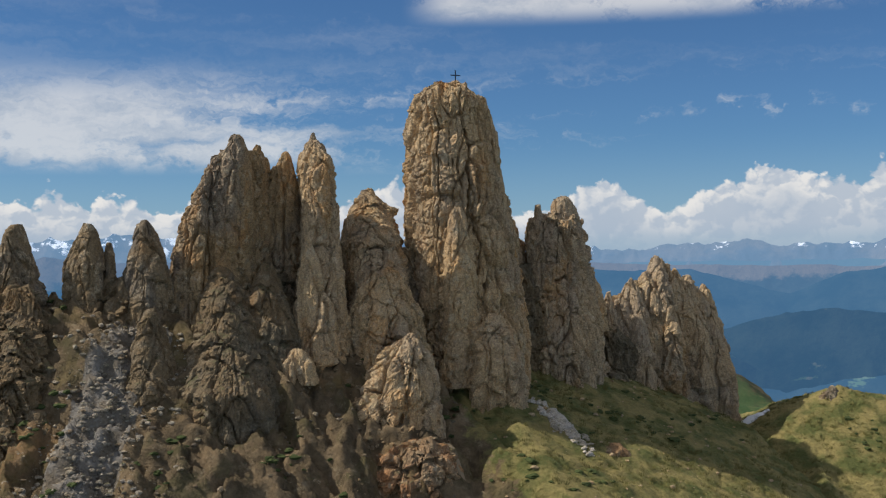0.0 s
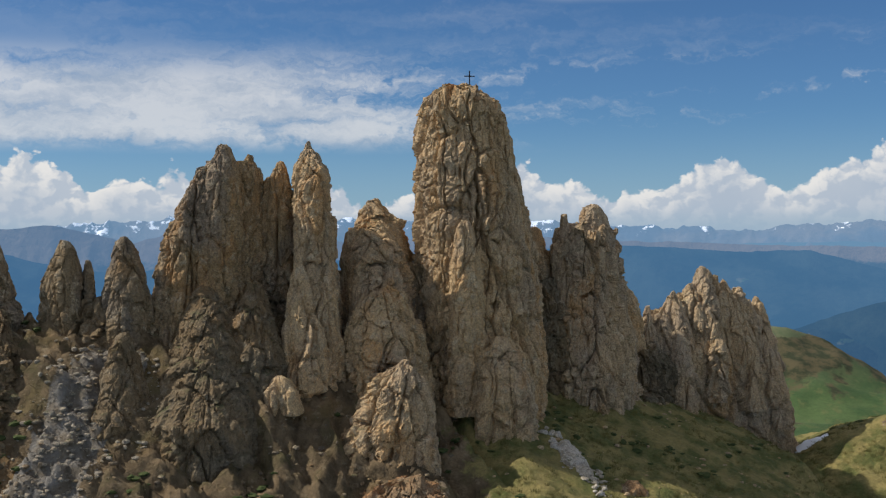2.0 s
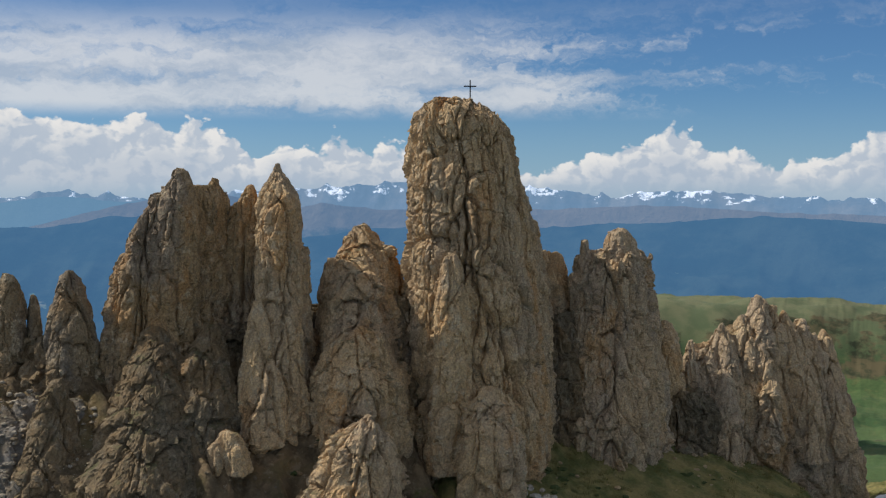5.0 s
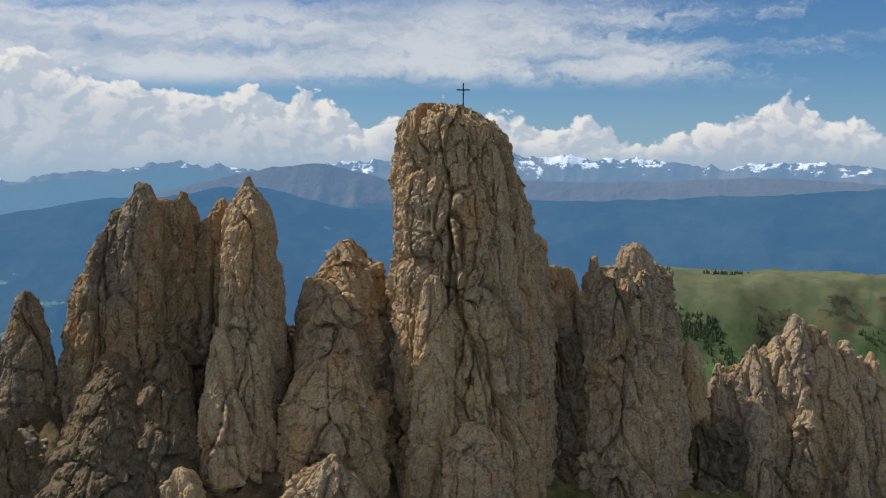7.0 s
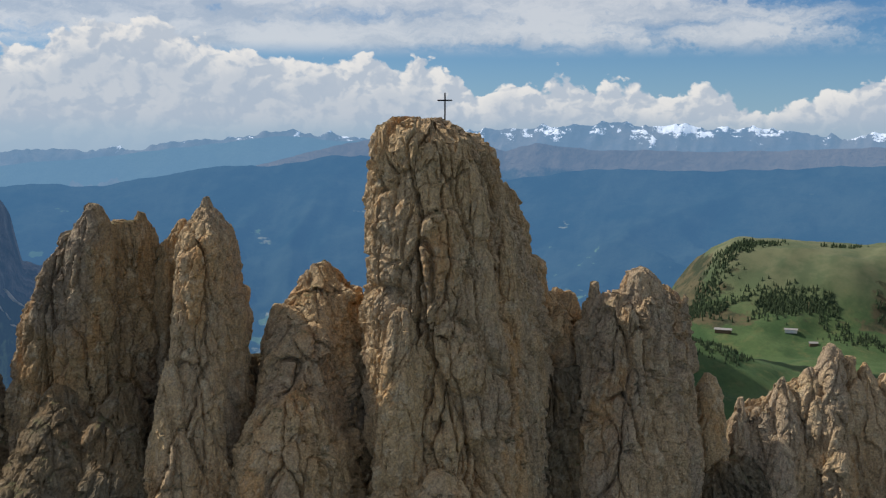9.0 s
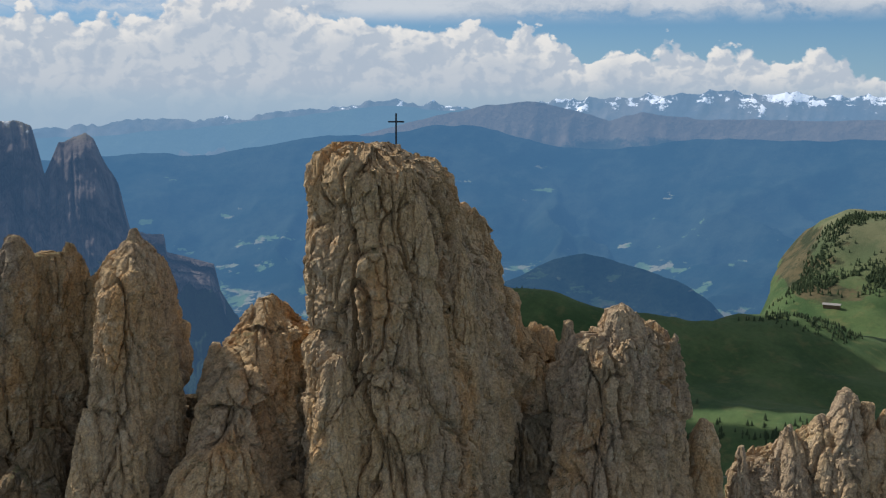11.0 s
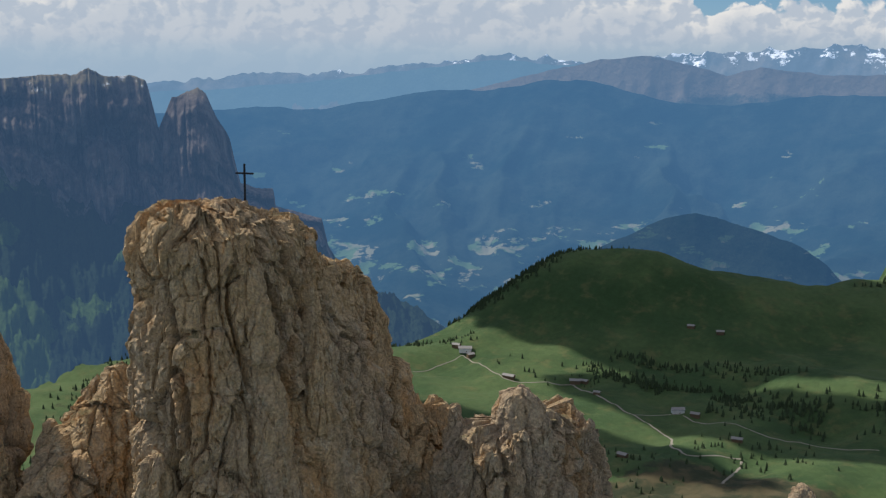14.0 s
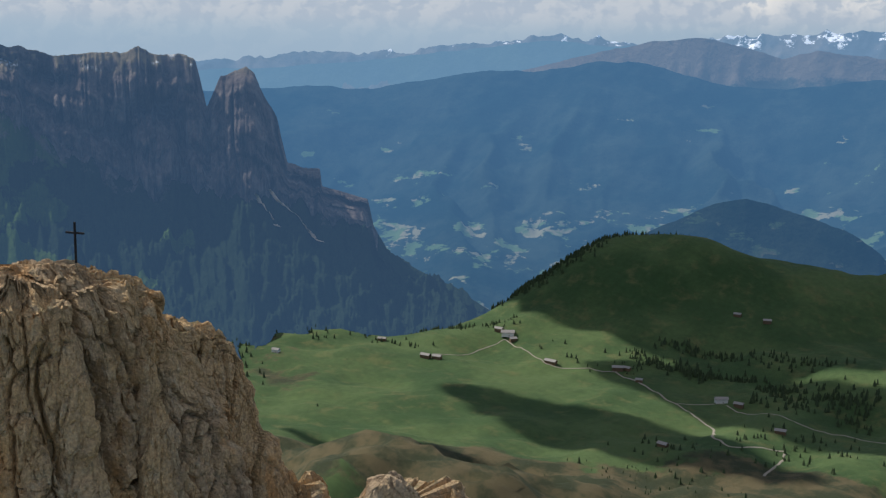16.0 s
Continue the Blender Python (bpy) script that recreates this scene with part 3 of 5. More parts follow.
# ---- far ranges ----
def far_range(name, label, radius, crest, foot, depth, mat, jag, spur, seed, b0=-40, b1=85, nb=900, nr=46, curve=1.15, width=520.0, calm=-60.0):
    """A mountain range round the horizon: crest heights in degrees by bearing; spurs with side valleys run down to its foot."""
    be = np.linspace(b0, b1, nb)
    tab = np.array(crest, float)
    el = np.interp(be, tab[:, 0], tab[:, 1])
    s = np.linspace(0, 1, nr)
    B, Sx = np.meshgrid(be, s)
    rr = radius - depth * Sx + 0 * B
    ang = np.radians(B)
    x, y = -np.sin(ang) * rr, np.cos(ang) * rr
    p = np.stack([x, y, 0 * x], -1).reshape(-1, 3)
    across = np.stack([B.ravel() * radius * 0.01745 / width, rr.ravel() / (width * 2.6), 0 * p[:, 0]], 1)
    across = across + 0.55 * np.stack([fbm(p * 0.0018, 4, seed + 20), fbm(p * 0.0018 + 50, 4, seed + 21), 0 * p[:, 0]], 1)
    rib = (ridged(across, 5, seed) * 0.75 - 0.2).reshape(x.shape) * smooth(B, calm, calm + 6)
    teeth = (ridged(p * 0.009, 4, seed + 7) * 0.8 + fbm(p * 0.004, 4, seed + 3) - 0.2).reshape(x.shape)
    top = radius * np.tan(np.radians(el))[None, :]
    z = foot + (top - foot) * (1 - Sx) ** curve + teeth * jag * (1 - 0.6 * Sx) + rib * spur * np.minimum(1, 3.0 * Sx) * np.minimum(1, 0.15 + 1.6 * (1 - Sx))
    ob = new(name, grid_mesh(name, np.stack([x, y, z], -1).reshape(-1, 3), nr, nb, mat=mat, shade=True))
    tagged(ob, label, "mountains", kind="structure")
    return ob


# third colour of each range: blue emission standing for the haze before it
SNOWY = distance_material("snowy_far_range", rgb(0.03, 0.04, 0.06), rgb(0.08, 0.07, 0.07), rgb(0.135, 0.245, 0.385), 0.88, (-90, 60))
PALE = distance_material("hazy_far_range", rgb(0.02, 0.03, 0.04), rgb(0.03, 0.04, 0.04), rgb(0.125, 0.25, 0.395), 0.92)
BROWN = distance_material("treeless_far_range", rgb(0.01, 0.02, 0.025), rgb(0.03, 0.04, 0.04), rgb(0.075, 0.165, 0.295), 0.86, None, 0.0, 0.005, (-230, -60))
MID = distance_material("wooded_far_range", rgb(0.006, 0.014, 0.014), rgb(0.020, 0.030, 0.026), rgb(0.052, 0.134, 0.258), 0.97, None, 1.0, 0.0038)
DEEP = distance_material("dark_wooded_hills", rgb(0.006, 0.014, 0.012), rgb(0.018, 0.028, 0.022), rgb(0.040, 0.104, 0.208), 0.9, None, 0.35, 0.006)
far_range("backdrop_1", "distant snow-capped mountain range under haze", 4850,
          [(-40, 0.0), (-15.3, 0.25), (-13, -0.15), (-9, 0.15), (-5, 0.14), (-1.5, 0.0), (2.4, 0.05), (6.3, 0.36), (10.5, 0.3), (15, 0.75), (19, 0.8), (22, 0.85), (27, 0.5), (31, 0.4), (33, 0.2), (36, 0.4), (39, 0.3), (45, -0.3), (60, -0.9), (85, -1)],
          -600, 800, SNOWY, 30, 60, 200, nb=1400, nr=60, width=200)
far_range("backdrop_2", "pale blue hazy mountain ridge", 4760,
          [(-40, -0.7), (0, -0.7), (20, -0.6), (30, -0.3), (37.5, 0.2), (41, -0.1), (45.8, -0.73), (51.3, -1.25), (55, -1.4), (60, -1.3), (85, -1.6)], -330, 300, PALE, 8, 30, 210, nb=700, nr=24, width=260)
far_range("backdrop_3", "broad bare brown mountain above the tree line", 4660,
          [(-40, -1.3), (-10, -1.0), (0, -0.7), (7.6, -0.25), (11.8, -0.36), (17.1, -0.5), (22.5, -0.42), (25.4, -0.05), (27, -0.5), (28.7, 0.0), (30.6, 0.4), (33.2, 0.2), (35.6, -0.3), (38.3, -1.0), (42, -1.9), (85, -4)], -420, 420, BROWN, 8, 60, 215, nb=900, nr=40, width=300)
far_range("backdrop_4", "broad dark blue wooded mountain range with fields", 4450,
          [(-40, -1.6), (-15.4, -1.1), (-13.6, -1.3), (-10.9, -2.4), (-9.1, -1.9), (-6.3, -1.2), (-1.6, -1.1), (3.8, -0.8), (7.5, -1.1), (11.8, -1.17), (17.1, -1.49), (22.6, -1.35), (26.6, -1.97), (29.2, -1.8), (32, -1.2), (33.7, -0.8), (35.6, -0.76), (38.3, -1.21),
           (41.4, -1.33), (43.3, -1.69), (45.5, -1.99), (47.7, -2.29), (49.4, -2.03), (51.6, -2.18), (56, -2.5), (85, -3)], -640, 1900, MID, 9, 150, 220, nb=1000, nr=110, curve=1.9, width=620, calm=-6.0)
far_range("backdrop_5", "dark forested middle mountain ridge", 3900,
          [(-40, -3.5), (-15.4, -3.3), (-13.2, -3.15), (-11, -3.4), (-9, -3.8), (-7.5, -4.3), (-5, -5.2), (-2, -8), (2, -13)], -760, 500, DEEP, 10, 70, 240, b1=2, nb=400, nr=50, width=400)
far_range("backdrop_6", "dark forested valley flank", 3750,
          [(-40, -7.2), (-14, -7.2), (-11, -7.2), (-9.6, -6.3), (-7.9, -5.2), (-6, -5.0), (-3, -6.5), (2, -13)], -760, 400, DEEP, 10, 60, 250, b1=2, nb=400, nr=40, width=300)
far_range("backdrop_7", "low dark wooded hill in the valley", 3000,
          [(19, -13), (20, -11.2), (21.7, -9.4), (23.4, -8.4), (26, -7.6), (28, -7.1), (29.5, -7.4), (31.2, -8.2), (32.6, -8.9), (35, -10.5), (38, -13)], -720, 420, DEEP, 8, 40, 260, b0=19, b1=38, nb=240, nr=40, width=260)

# ---- great table mountain with a rock tower ----
m, n = material("hazy_cliff")
p, nor = where(n)
cliff = n.add("ShaderNodeAttribute", {"attribute_name": "cliff"}).outputs["Fac"]
lawn = n.add("ShaderNodeAttribute", {"attribute_name": "lawn"}).outputs["Fac"]
streak = n.noise(n.scaled(p, (1, 1, 0.5)), 0.020, 9.0, 0.7)
stone = n.mix(n.step(streak, 0.36, 0.66), rgb(0.062, 0.054, 0.055), rgb(0.19, 0.16, 0.146))
stone = n.mix(n.step(n.noise(n.scaled(p, (1, 1, 2.5)), 0.012, 6.0, 0.6), 0.5, 0.62, 0.0, 0.45), stone, rgb(0.10, 0.083, 0.08))
woods = n.mix(n.noise(p, 0.03, 8.0, 0.7), rgb(0.008, 0.018, 0.012), rgb(0.028, 0.042, 0.024))
woods = n.mix(n.step(n.math("ADD", lawn, n.math("MULTIPLY", n.noise(n.scaled(p, (1, 1, 1.6)), 0.0055, 5.0, 0.55), 0.9)), 0.86, 0.90), woods, rgb(0.05, 0.085, 0.026))
edge = n.step(n.math("ADD", cliff, n.math("MULTIPLY", n.math("SUBTRACT", n.noise(p, 0.014, 7.0, 0.65), 0.5), 1.0)), 0.42, 0.58)
snowy = n.math("MULTIPLY", n.step(n.add("ShaderNodeSeparateXYZ", {}, Vector=nor).outputs[2], 0.55, 0.85), n.step(n.noise(p, 0.016, 5.0, 0.6), 0.56, 0.62))
zed = n.add("ShaderNodeSeparateXYZ", {}, Vector=p).outputs[2]
heights = n.step(zed, -75.0, -45.0)
tundra = n.mix(n.math("MULTIPLY", snowy, heights), rgb(0.20, 0.17, 0.12), rgb(0.8, 0.8, 0.82))
col = n.mix(edge, woods, stone)
col = n.mix(n.math("MULTIPLY", heights, n.step(n.add("ShaderNodeSeparateXYZ", {}, Vector=nor).outputs[2], 0.45, 0.7)), col, tundra)
# blue emission over stone and woods stands for the haze in front
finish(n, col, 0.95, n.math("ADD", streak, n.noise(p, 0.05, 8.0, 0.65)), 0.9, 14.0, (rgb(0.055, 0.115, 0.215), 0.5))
TABLE = m
OUTLINE = [(38, -14.4), (41.8, -12.3), (43.5, -11.5), (45.6, -10.3), (46.4, -8.95), (46.7, -7.6), (49.0, -6.95), (49.1, -6.13), (50.7, -5.85), (51.2, -3.62), (51.9, -2.38), (52.3, -1.42), (52.7, -1.12), (53.1, -1.3),
           (53.9, -1.6), (54.6, -3.08), (55.1, -0.85), (55.5, -0.55), (57.2, -0.51), (57.8, -0.17), (58.4, -0.5), (59.5, -0.53), (61.6, -0.58), (62.9, -0.3), (64, -0.18), (70, -0.1), (80, -0.1)]
tab = np.array(OUTLINE)
be = np.linspace(38, 78, 800)
el = np.interp(be, tab[:, 0], tab[:, 1])
bp = np.stack([be * 2.2, 0 * be, 0 * be], 1)
el = el + (fbm(bp, 4, 301, 0.6) * 0.16) * (el > -6.5)
R0 = 2600.0
rows, rcl, rlw = [], [], []
ct = np.interp(be, [36, 45.6, 46.7, 50.4, 52.9, 57.8, 60.4, 62.7, 64.1, 70, 78], [-14.8, -10.9, -9.0, -7.3, -7.0, -6.9, -5.5, -4.1, -2.8, -2.2, -2.0])  # foot of the cliffs
ct = np.minimum(ct, el - 0.2) + 0.35 * fbm(bp * 1.5, 4, 305)
zt, zc = R0 * np.tan(np.radians(el)), (R0 - 90) * np.tan(np.radians(ct))
nsr = 110
for k in range(nsr):
    s = k / (nsr - 1)
    if s < 0.5:
        f = s / 0.5
        z, rr, c = zt + (zc - zt) * f, R0 - 90 * f**1.4, 1.0 + 0 * be
    else:
        f = (s - 0.5) / 0.5
        z, rr, c = zc + (-560 - zc) * f**0.8, R0 - 90 - (720 + 0 * be) * f, np.clip(0.45 - 1.6 * f, 0, 1) + 0 * be
    sample = np.stack([be * 0.6, 0 * be + s * 7.0, 0 * be + 5], 1)
    push = (billow(sample * (0.7, 0.35, 1), 3, 310, 0.5) - 0.5) * 110 * (1 if s < 0.5 else 1 - 0.6 * f) + fbm(sample * (2.2, 2.2, 1), 3, 315, 0.55) * 26
    if s < 0.5:  # upright piers and ledges of the cliff
        push = push + (billow(np.stack([be * 2.6 + 0.4 * fbm(sample, 3, 330), 0 * be + s * 1.2, 0 * be], 1), 4, 331, 0.6) - 0.5) * 46 + value_noise(np.stack([be * 0.5, 0 * be + s * 26, 0 * be], 1), 333) * 7
    push = push * min(1.0, s * 8 + 0.15) * min(1.0, (1 - s) * 5) + 110 * np.exp(-((be - 52.9) / 1.3) ** 2) * min(1.0, s * 3)
    zz = z + (0 if s < 0.5 else 1) * fbm(sample * (3, 4, 1), 5, 320, 0.6) * 38 * min(1.0, (1 - s) * 6)
    a = np.radians(be)
    rows.append(np.stack([-np.sin(a) * (rr - push), np.cos(a) * (rr - push), zz], 1))
    rcl.append(c * (be > 46.2))
    up = np.degrees(np.arctan2(z, rr))
    glades = 0.8 * np.exp(-((be - 56.4) / 1.4) ** 2 - ((up + 9.6) / 0.4) ** 2) + 0.8 * np.exp(-((be - 58.6) / 1.0) ** 2 - ((up + 11.4) / 0.6) ** 2)
    rlw.append(glades + np.clip(0.05 + 0.26 * (s > 0.72) * smooth(be, 49, 53) + 0.45 * (s > 0.5) * smooth(be, 59.5, 62.5), 0, 1) + 0 * be)
# plateau behind the brink
back = []
for k in (3, 2, 1):
    a = np.radians(be)
    back.append(np.stack([-np.sin(a) * (R0 + 160 * k), np.cos(a) * (R0 + 160 * k), zt - 12 * k - 60 * (el < -1.3)], 1))
tv = np.concatenate(back + rows)
flatmask = np.concatenate([0 * be] * 3)
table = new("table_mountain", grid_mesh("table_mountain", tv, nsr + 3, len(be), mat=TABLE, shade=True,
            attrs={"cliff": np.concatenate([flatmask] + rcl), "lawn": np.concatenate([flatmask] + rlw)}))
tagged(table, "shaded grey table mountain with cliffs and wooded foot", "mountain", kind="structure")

# pale scree gullies on its flank, hazed by a bluish emission
m, n = material("hazy_pale_scree")
p, nor = where(n)
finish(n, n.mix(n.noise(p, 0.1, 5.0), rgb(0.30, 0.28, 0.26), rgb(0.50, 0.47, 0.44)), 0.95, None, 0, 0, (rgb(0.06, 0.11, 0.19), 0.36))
HAZY_SCREE = m
TG = tv.reshape(nsr + 3, len(be), 3)


def gully(b0, e0, b1, e1, width):
    """A scree gully down the flank, from one bearing and elevation to another."""
    pts = []
    for f in np.linspace(0, 1, 26):
        b, e = b0 + (b1 - b0) * f + 0.06 * math.sin(f * 9), e0 + (e1 - e0) * f
        col = TG[3:, int(np.argmin(np.abs(be - b)))]
        els = np.degrees(np.arctan2(col[:, 2], np.hypot(col[:, 0], col[:, 1])))
        pts.append(col[int(np.argmin(np.abs(els - e)))])
    c = np.array(pts)
    c[1:-1] = (c[:-2] + c[1:-1] + c[2:]) / 3
    view = c / np.linalg.norm(c, axis=1)[:, None]
    side = np.stack([-view[:, 1], view[:, 0], 0 * view[:, 0]], 1) * (width * (0.5 + 0.4 * np.sin(np.linspace(0.3, 9, len(c)))))[:, None]
    base = c - view * 9
    ob = new("scree_gully", grid_mesh("scree_gully", np.stack([base - side, base + view * -3, base + side], 1).reshape(-1, 3), len(c), 3, mat=HAZY_SCREE, shade=True))
    return tagged(ob, "pale scree gully running down the mountain flank", "scree", kind="structure")


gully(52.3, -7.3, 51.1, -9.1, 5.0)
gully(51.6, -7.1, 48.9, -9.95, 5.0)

# ---- clouds overhead that shade the alp ----
m, n = material("cloud_white")
finish(n, rgb(0.85, 0.86, 0.88), 1.0)
CLOUD = m


def cloud(x, y, z, sx, sy, seed):
    """A cumulus above the ground point x, y, up the way of the sun."""
    up = SUN_TO * ((900 - z) / SUN_TO.z)
    bm = bmesh.new()
    bmesh.ops.create_icosphere(bm, subdivisions=5, radius=1.0)
    co = np.array([v.co[:] for v in bm.verts])
    k = 1 + 0.45 * fbm(co * 1.6 + seed, 5, seed, 0.6) + 0.2 * billow(co * 3 + seed, 3, seed + 4)
    for v, f in zip(bm.verts, k):
        v.co = Vector((v.co.x * f * sx, v.co.y * f * sy, max(v.co.z * f, -0.25) * 90))
    me = bpy.data.meshes.new("cloud")
    bm.to_mesh(me)
    bm.free()
    me.materials.append(CLOUD)
    ob = new("cloud", me)
    ob.location = Vector((x, y, z)) + up
    return tagged(ob, "white fair-weather cumulus cloud overhead", "cloud", "clouds overhead", "structure")


cloud(-1060, 1900, -380, 500, 250, 401)
cloud(-700, 1500, -480, 260, 110, 402)
cloud(-820, 1230, -500, 250, 75, 403)
cloud(-900, 900, -460, 160, 60, 406)
cloud(-420, 2500, -350, 300, 160, 405)

# ---- rock spires of the ridge ----
def spire(name, label, pillars, mat=None, group="rock spires of the ridge", category="rock spire"):
    """A rock of one or several pillars grown together; the first is its body."""
    rows = sorted(pillars[0][0])
    thing = new(name)
    thing.location = (rows[0][1], rows[0][2], rows[0][0])
    tagged(thing, label, category, group)
    body = np.array(rows, float)
    for i, (rows, phi, seed, step, rough) in enumerate(pillars):
        foot = min(rows)[0]
        root = None if i == 0 or foot < -39 else (np.interp(foot, body[:, 0], body[:, 1]), np.interp(foot, body[:, 0], body[:, 2]))
        ob = new("rock_body" if i == 0 else "rock_rib", pillar_mesh(name, rows, phi, seed, step, rough, mat or ROCK, root))
        ob.parent = thing
        ob.matrix_parent_inverse = Matrix.Translation(thing.location).inverted()
    return thing


rad = math.radians
# great tower with the summit cross
spire("rock_tower", "tall beige dolomite tower with cracked ribbed walls", [
    ([(-44, 0.5, 1.5, 12.5, 8.0), (-36, 0.8, 2.5, 12.0, 7.6), (-30, 0.8, 3.0, 11.5, 7.2), (-24, 0.4, 2.6, 11.0, 6.9), (-18, -0.2, 2.4, 10.5, 6.4), (-13, -0.7, 1.2, 9.2, 5.8),
      (-9.5, -0.7, -0.1, 7.4, 5.1), (-6.5, -0.6, -0.7, 6.5, 4.9), (-4.3, -0.5, -1.6, 5.8, 4.3), (-3.1, -0.5, -2.2, 4.9, 3.6), (-2.4, -0.5, -2.5, 4.0, 2.8), (-1.85, -0.4, -2.8, 2.7, 1.7), (-1.65, -0.4, -2.6, 1.2, 0.9)], rad(96), 11, 0.14, 0.8),
    ([(-30, -0.5, 4.0, 6.0, 5.0), (-14, -0.8, 3.8, 5.6, 4.6), (-8.5, -0.8, 2.6, 4.6, 3.8), (-5.5, -0.7, 1.4, 3.4, 3.0), (-3.4, -0.6, 0.2, 1.8, 1.8), (-2.6, -0.6, -0.2, 0.8, 0.8)], rad(100), 12, 0.18, 0.9),
    ([(-34, 0.5, 8.0, 6.5, 4.6), (-18, 0.4, 8.6, 5.0, 3.4), (-12, 0.3, 8.7, 3.9, 2.5), (-9, 0.0, 8.2, 3.0, 1.8), (-7.4, -0.2, 7.5, 1.7, 1.3), (-6.4, -0.3, 7.3, 0.8, 0.7)], rad(62), 13, 0.16, 0.65),
    ([(-44, 4.0, 11.0, 10.0, 5.0), (-30, 3.6, 11.2, 8.6, 4.2), (-22, 3.2, 11.4, 6.4, 3.4), (-19, 3.0, 11.2, 4.0, 2.2), (-17.5, 3.0, 11.0, 1.6, 1.0)], rad(60), 14, 0.22, 0.9),
    ([(-40, 1.0, -9.2, 2.3, 2.3), (-30, 1.0, -9.2, 2.0, 1.9), (-22, 0.9, -8.9, 1.6, 1.5), (-18.8, 1.0, -8.7, 1.0, 1.0), (-17.8, 1.0, -8.6, 0.4, 0.4)], rad(20), 15, 0.15, 0.5),
    ([(-20, 3.0, -4.6, 1.5, 1.3), (-10, 2.6, -4.6, 1.1, 0.9), (-7.6, 2.5, -4.6, 0.7, 0.6), (-6.8, 2.5, -4.6, 0.3, 0.3)], rad(40), 16, 0.12, 0.4),
    ([(-30, 5.4, -3.2, 2.0, 1.5), (-16, 5.2, -3.0, 1.5, 1.2), (-8, 4.6, -3.2, 1.1, 1.0), (-5.2, 4.0, -3.2, 0.7, 0.6), (-4.2, 3.7, -3.2, 0.3, 0.3)], rad(80), 18, 0.13, 0.5),
    ([(-36, 6.6, 2.0, 2.4, 1.6), (-22, 6.0, 2.2, 1.9, 1.4), (-13, 5.0, 2.2, 1.3, 1.1), (-9.4, 4.4, 2.2, 0.7, 0.6), (-8.0, 4.2, 2.2, 0.3, 0.3)], rad(85), 19, 0.14, 0.6),
    ([(-46, 5.2, -9.6, 3.6, 3.4), (-39, 5.4, -9.8, 3.3, 3.0), (-35, 5.4, -9.8, 2.6, 2.4), (-32.4, 5.3, -9.7, 1.4, 1.3), (-31.2, 5.3, -9.6, 0.6, 0.6)], rad(10), 17, 0.16, 0.6),
])
spire("rock_pinnacle", "broad beige dolomite pinnacle with several jagged tips", [
    ([(-40, -26, -18, 8.5, 6.0), (-31, -26.6, -17.2, 7.6, 5.0), (-25, -26.6, -17.0, 6.8, 4.0), (-20, -26.0, -17.2, 6.0, 2.8), (-16, -25.5, -17.3, 5.4, 2.3), (-13, -25.0, -17.3, 4.6, 1.8), (-11.6, -24.7, -17.3, 3.8, 1.3), (-10.7, -24.4, -17.3, 2.8, 0.8)], rad(60), 21, 0.17, 0.62),
    ([(-22, -25.0, -19.6, 2.4, 1.8), (-13, -24.8, -19.4, 1.9, 1.5), (-10.8, -24.6, -19.3, 1.3, 1.0), (-9.6, -24.5, -19.2, 0.7, 0.6), (-9.0, -24.5, -19.2, 0.3, 0.3)], rad(60), 22, 0.15, 0.5),
    ([(-22, -23.4, -15.4, 2.0, 1.6), (-13, -23.2, -15.2, 1.6, 1.2), (-11.0, -23.0, -15.0, 0.9, 0.7), (-9.9, -23.0, -15.0, 0.3, 0.3)], rad(60), 23, 0.15, 0.5),
    ([(-34, -29.6, -21.6, 3.0, 2.6), (-22, -28.6, -21.0, 2.0, 1.8), (-17, -28.2, -20.6, 1.2, 1.1), (-15, -28.0, -20.4, 0.4, 0.4)], rad(50), 24, 0.17, 0.6),
], ROCK_MID)
spire("rock_needle", "slim dark beige dolomite needle wedged between spires", [
    ([(-36, -20.4, -13.0, 3.4, 3.0), (-24, -20.5, -12.6, 2.2, 2.2), (-15, -20.4, -12.8, 1.6, 1.7), (-12.6, -20.1, -13.2, 1.1, 1.0), (-11.4, -19.9, -13.0, 0.6, 0.5), (-10.7, -20.0, -12.8, 0.25, 0.25)], rad(68), 31, 0.17, 0.5),
], ROCK_MID)
spire("rock_needle", "smooth rounded ochre dolomite needle with a stacked tip", [
    ([(-40, -15.6, -14.6, 5.6, 3.6), (-28, -15.6, -14.4, 5.2, 2.8), (-22, -15.9, -13.8, 5.0, 2.1), (-17, -16.1, -13.3, 4.9, 2.0), (-13.5, -16.2, -13.3, 4.3, 1.9), (-11.3, -16.3, -13.4, 3.2, 1.5), (-10.0, -16.3, -13.6, 1.8, 0.9), (-9.3, -16.3, -13.7, 0.8, 0.5), (-8.6, -16.3, -13.7, 0.35, 0.3)], rad(107), 41, 0.15, 0.55),
    ([(-36, -15.0, -20.0, 2.4, 2.2), (-28, -15.4, -19.6, 1.7, 1.6), (-24, -15.6, -19.4, 1.0, 1.0), (-22.2, -15.7, -19.3, 0.35, 0.35)], rad(30), 42, 0.15, 0.5),
])
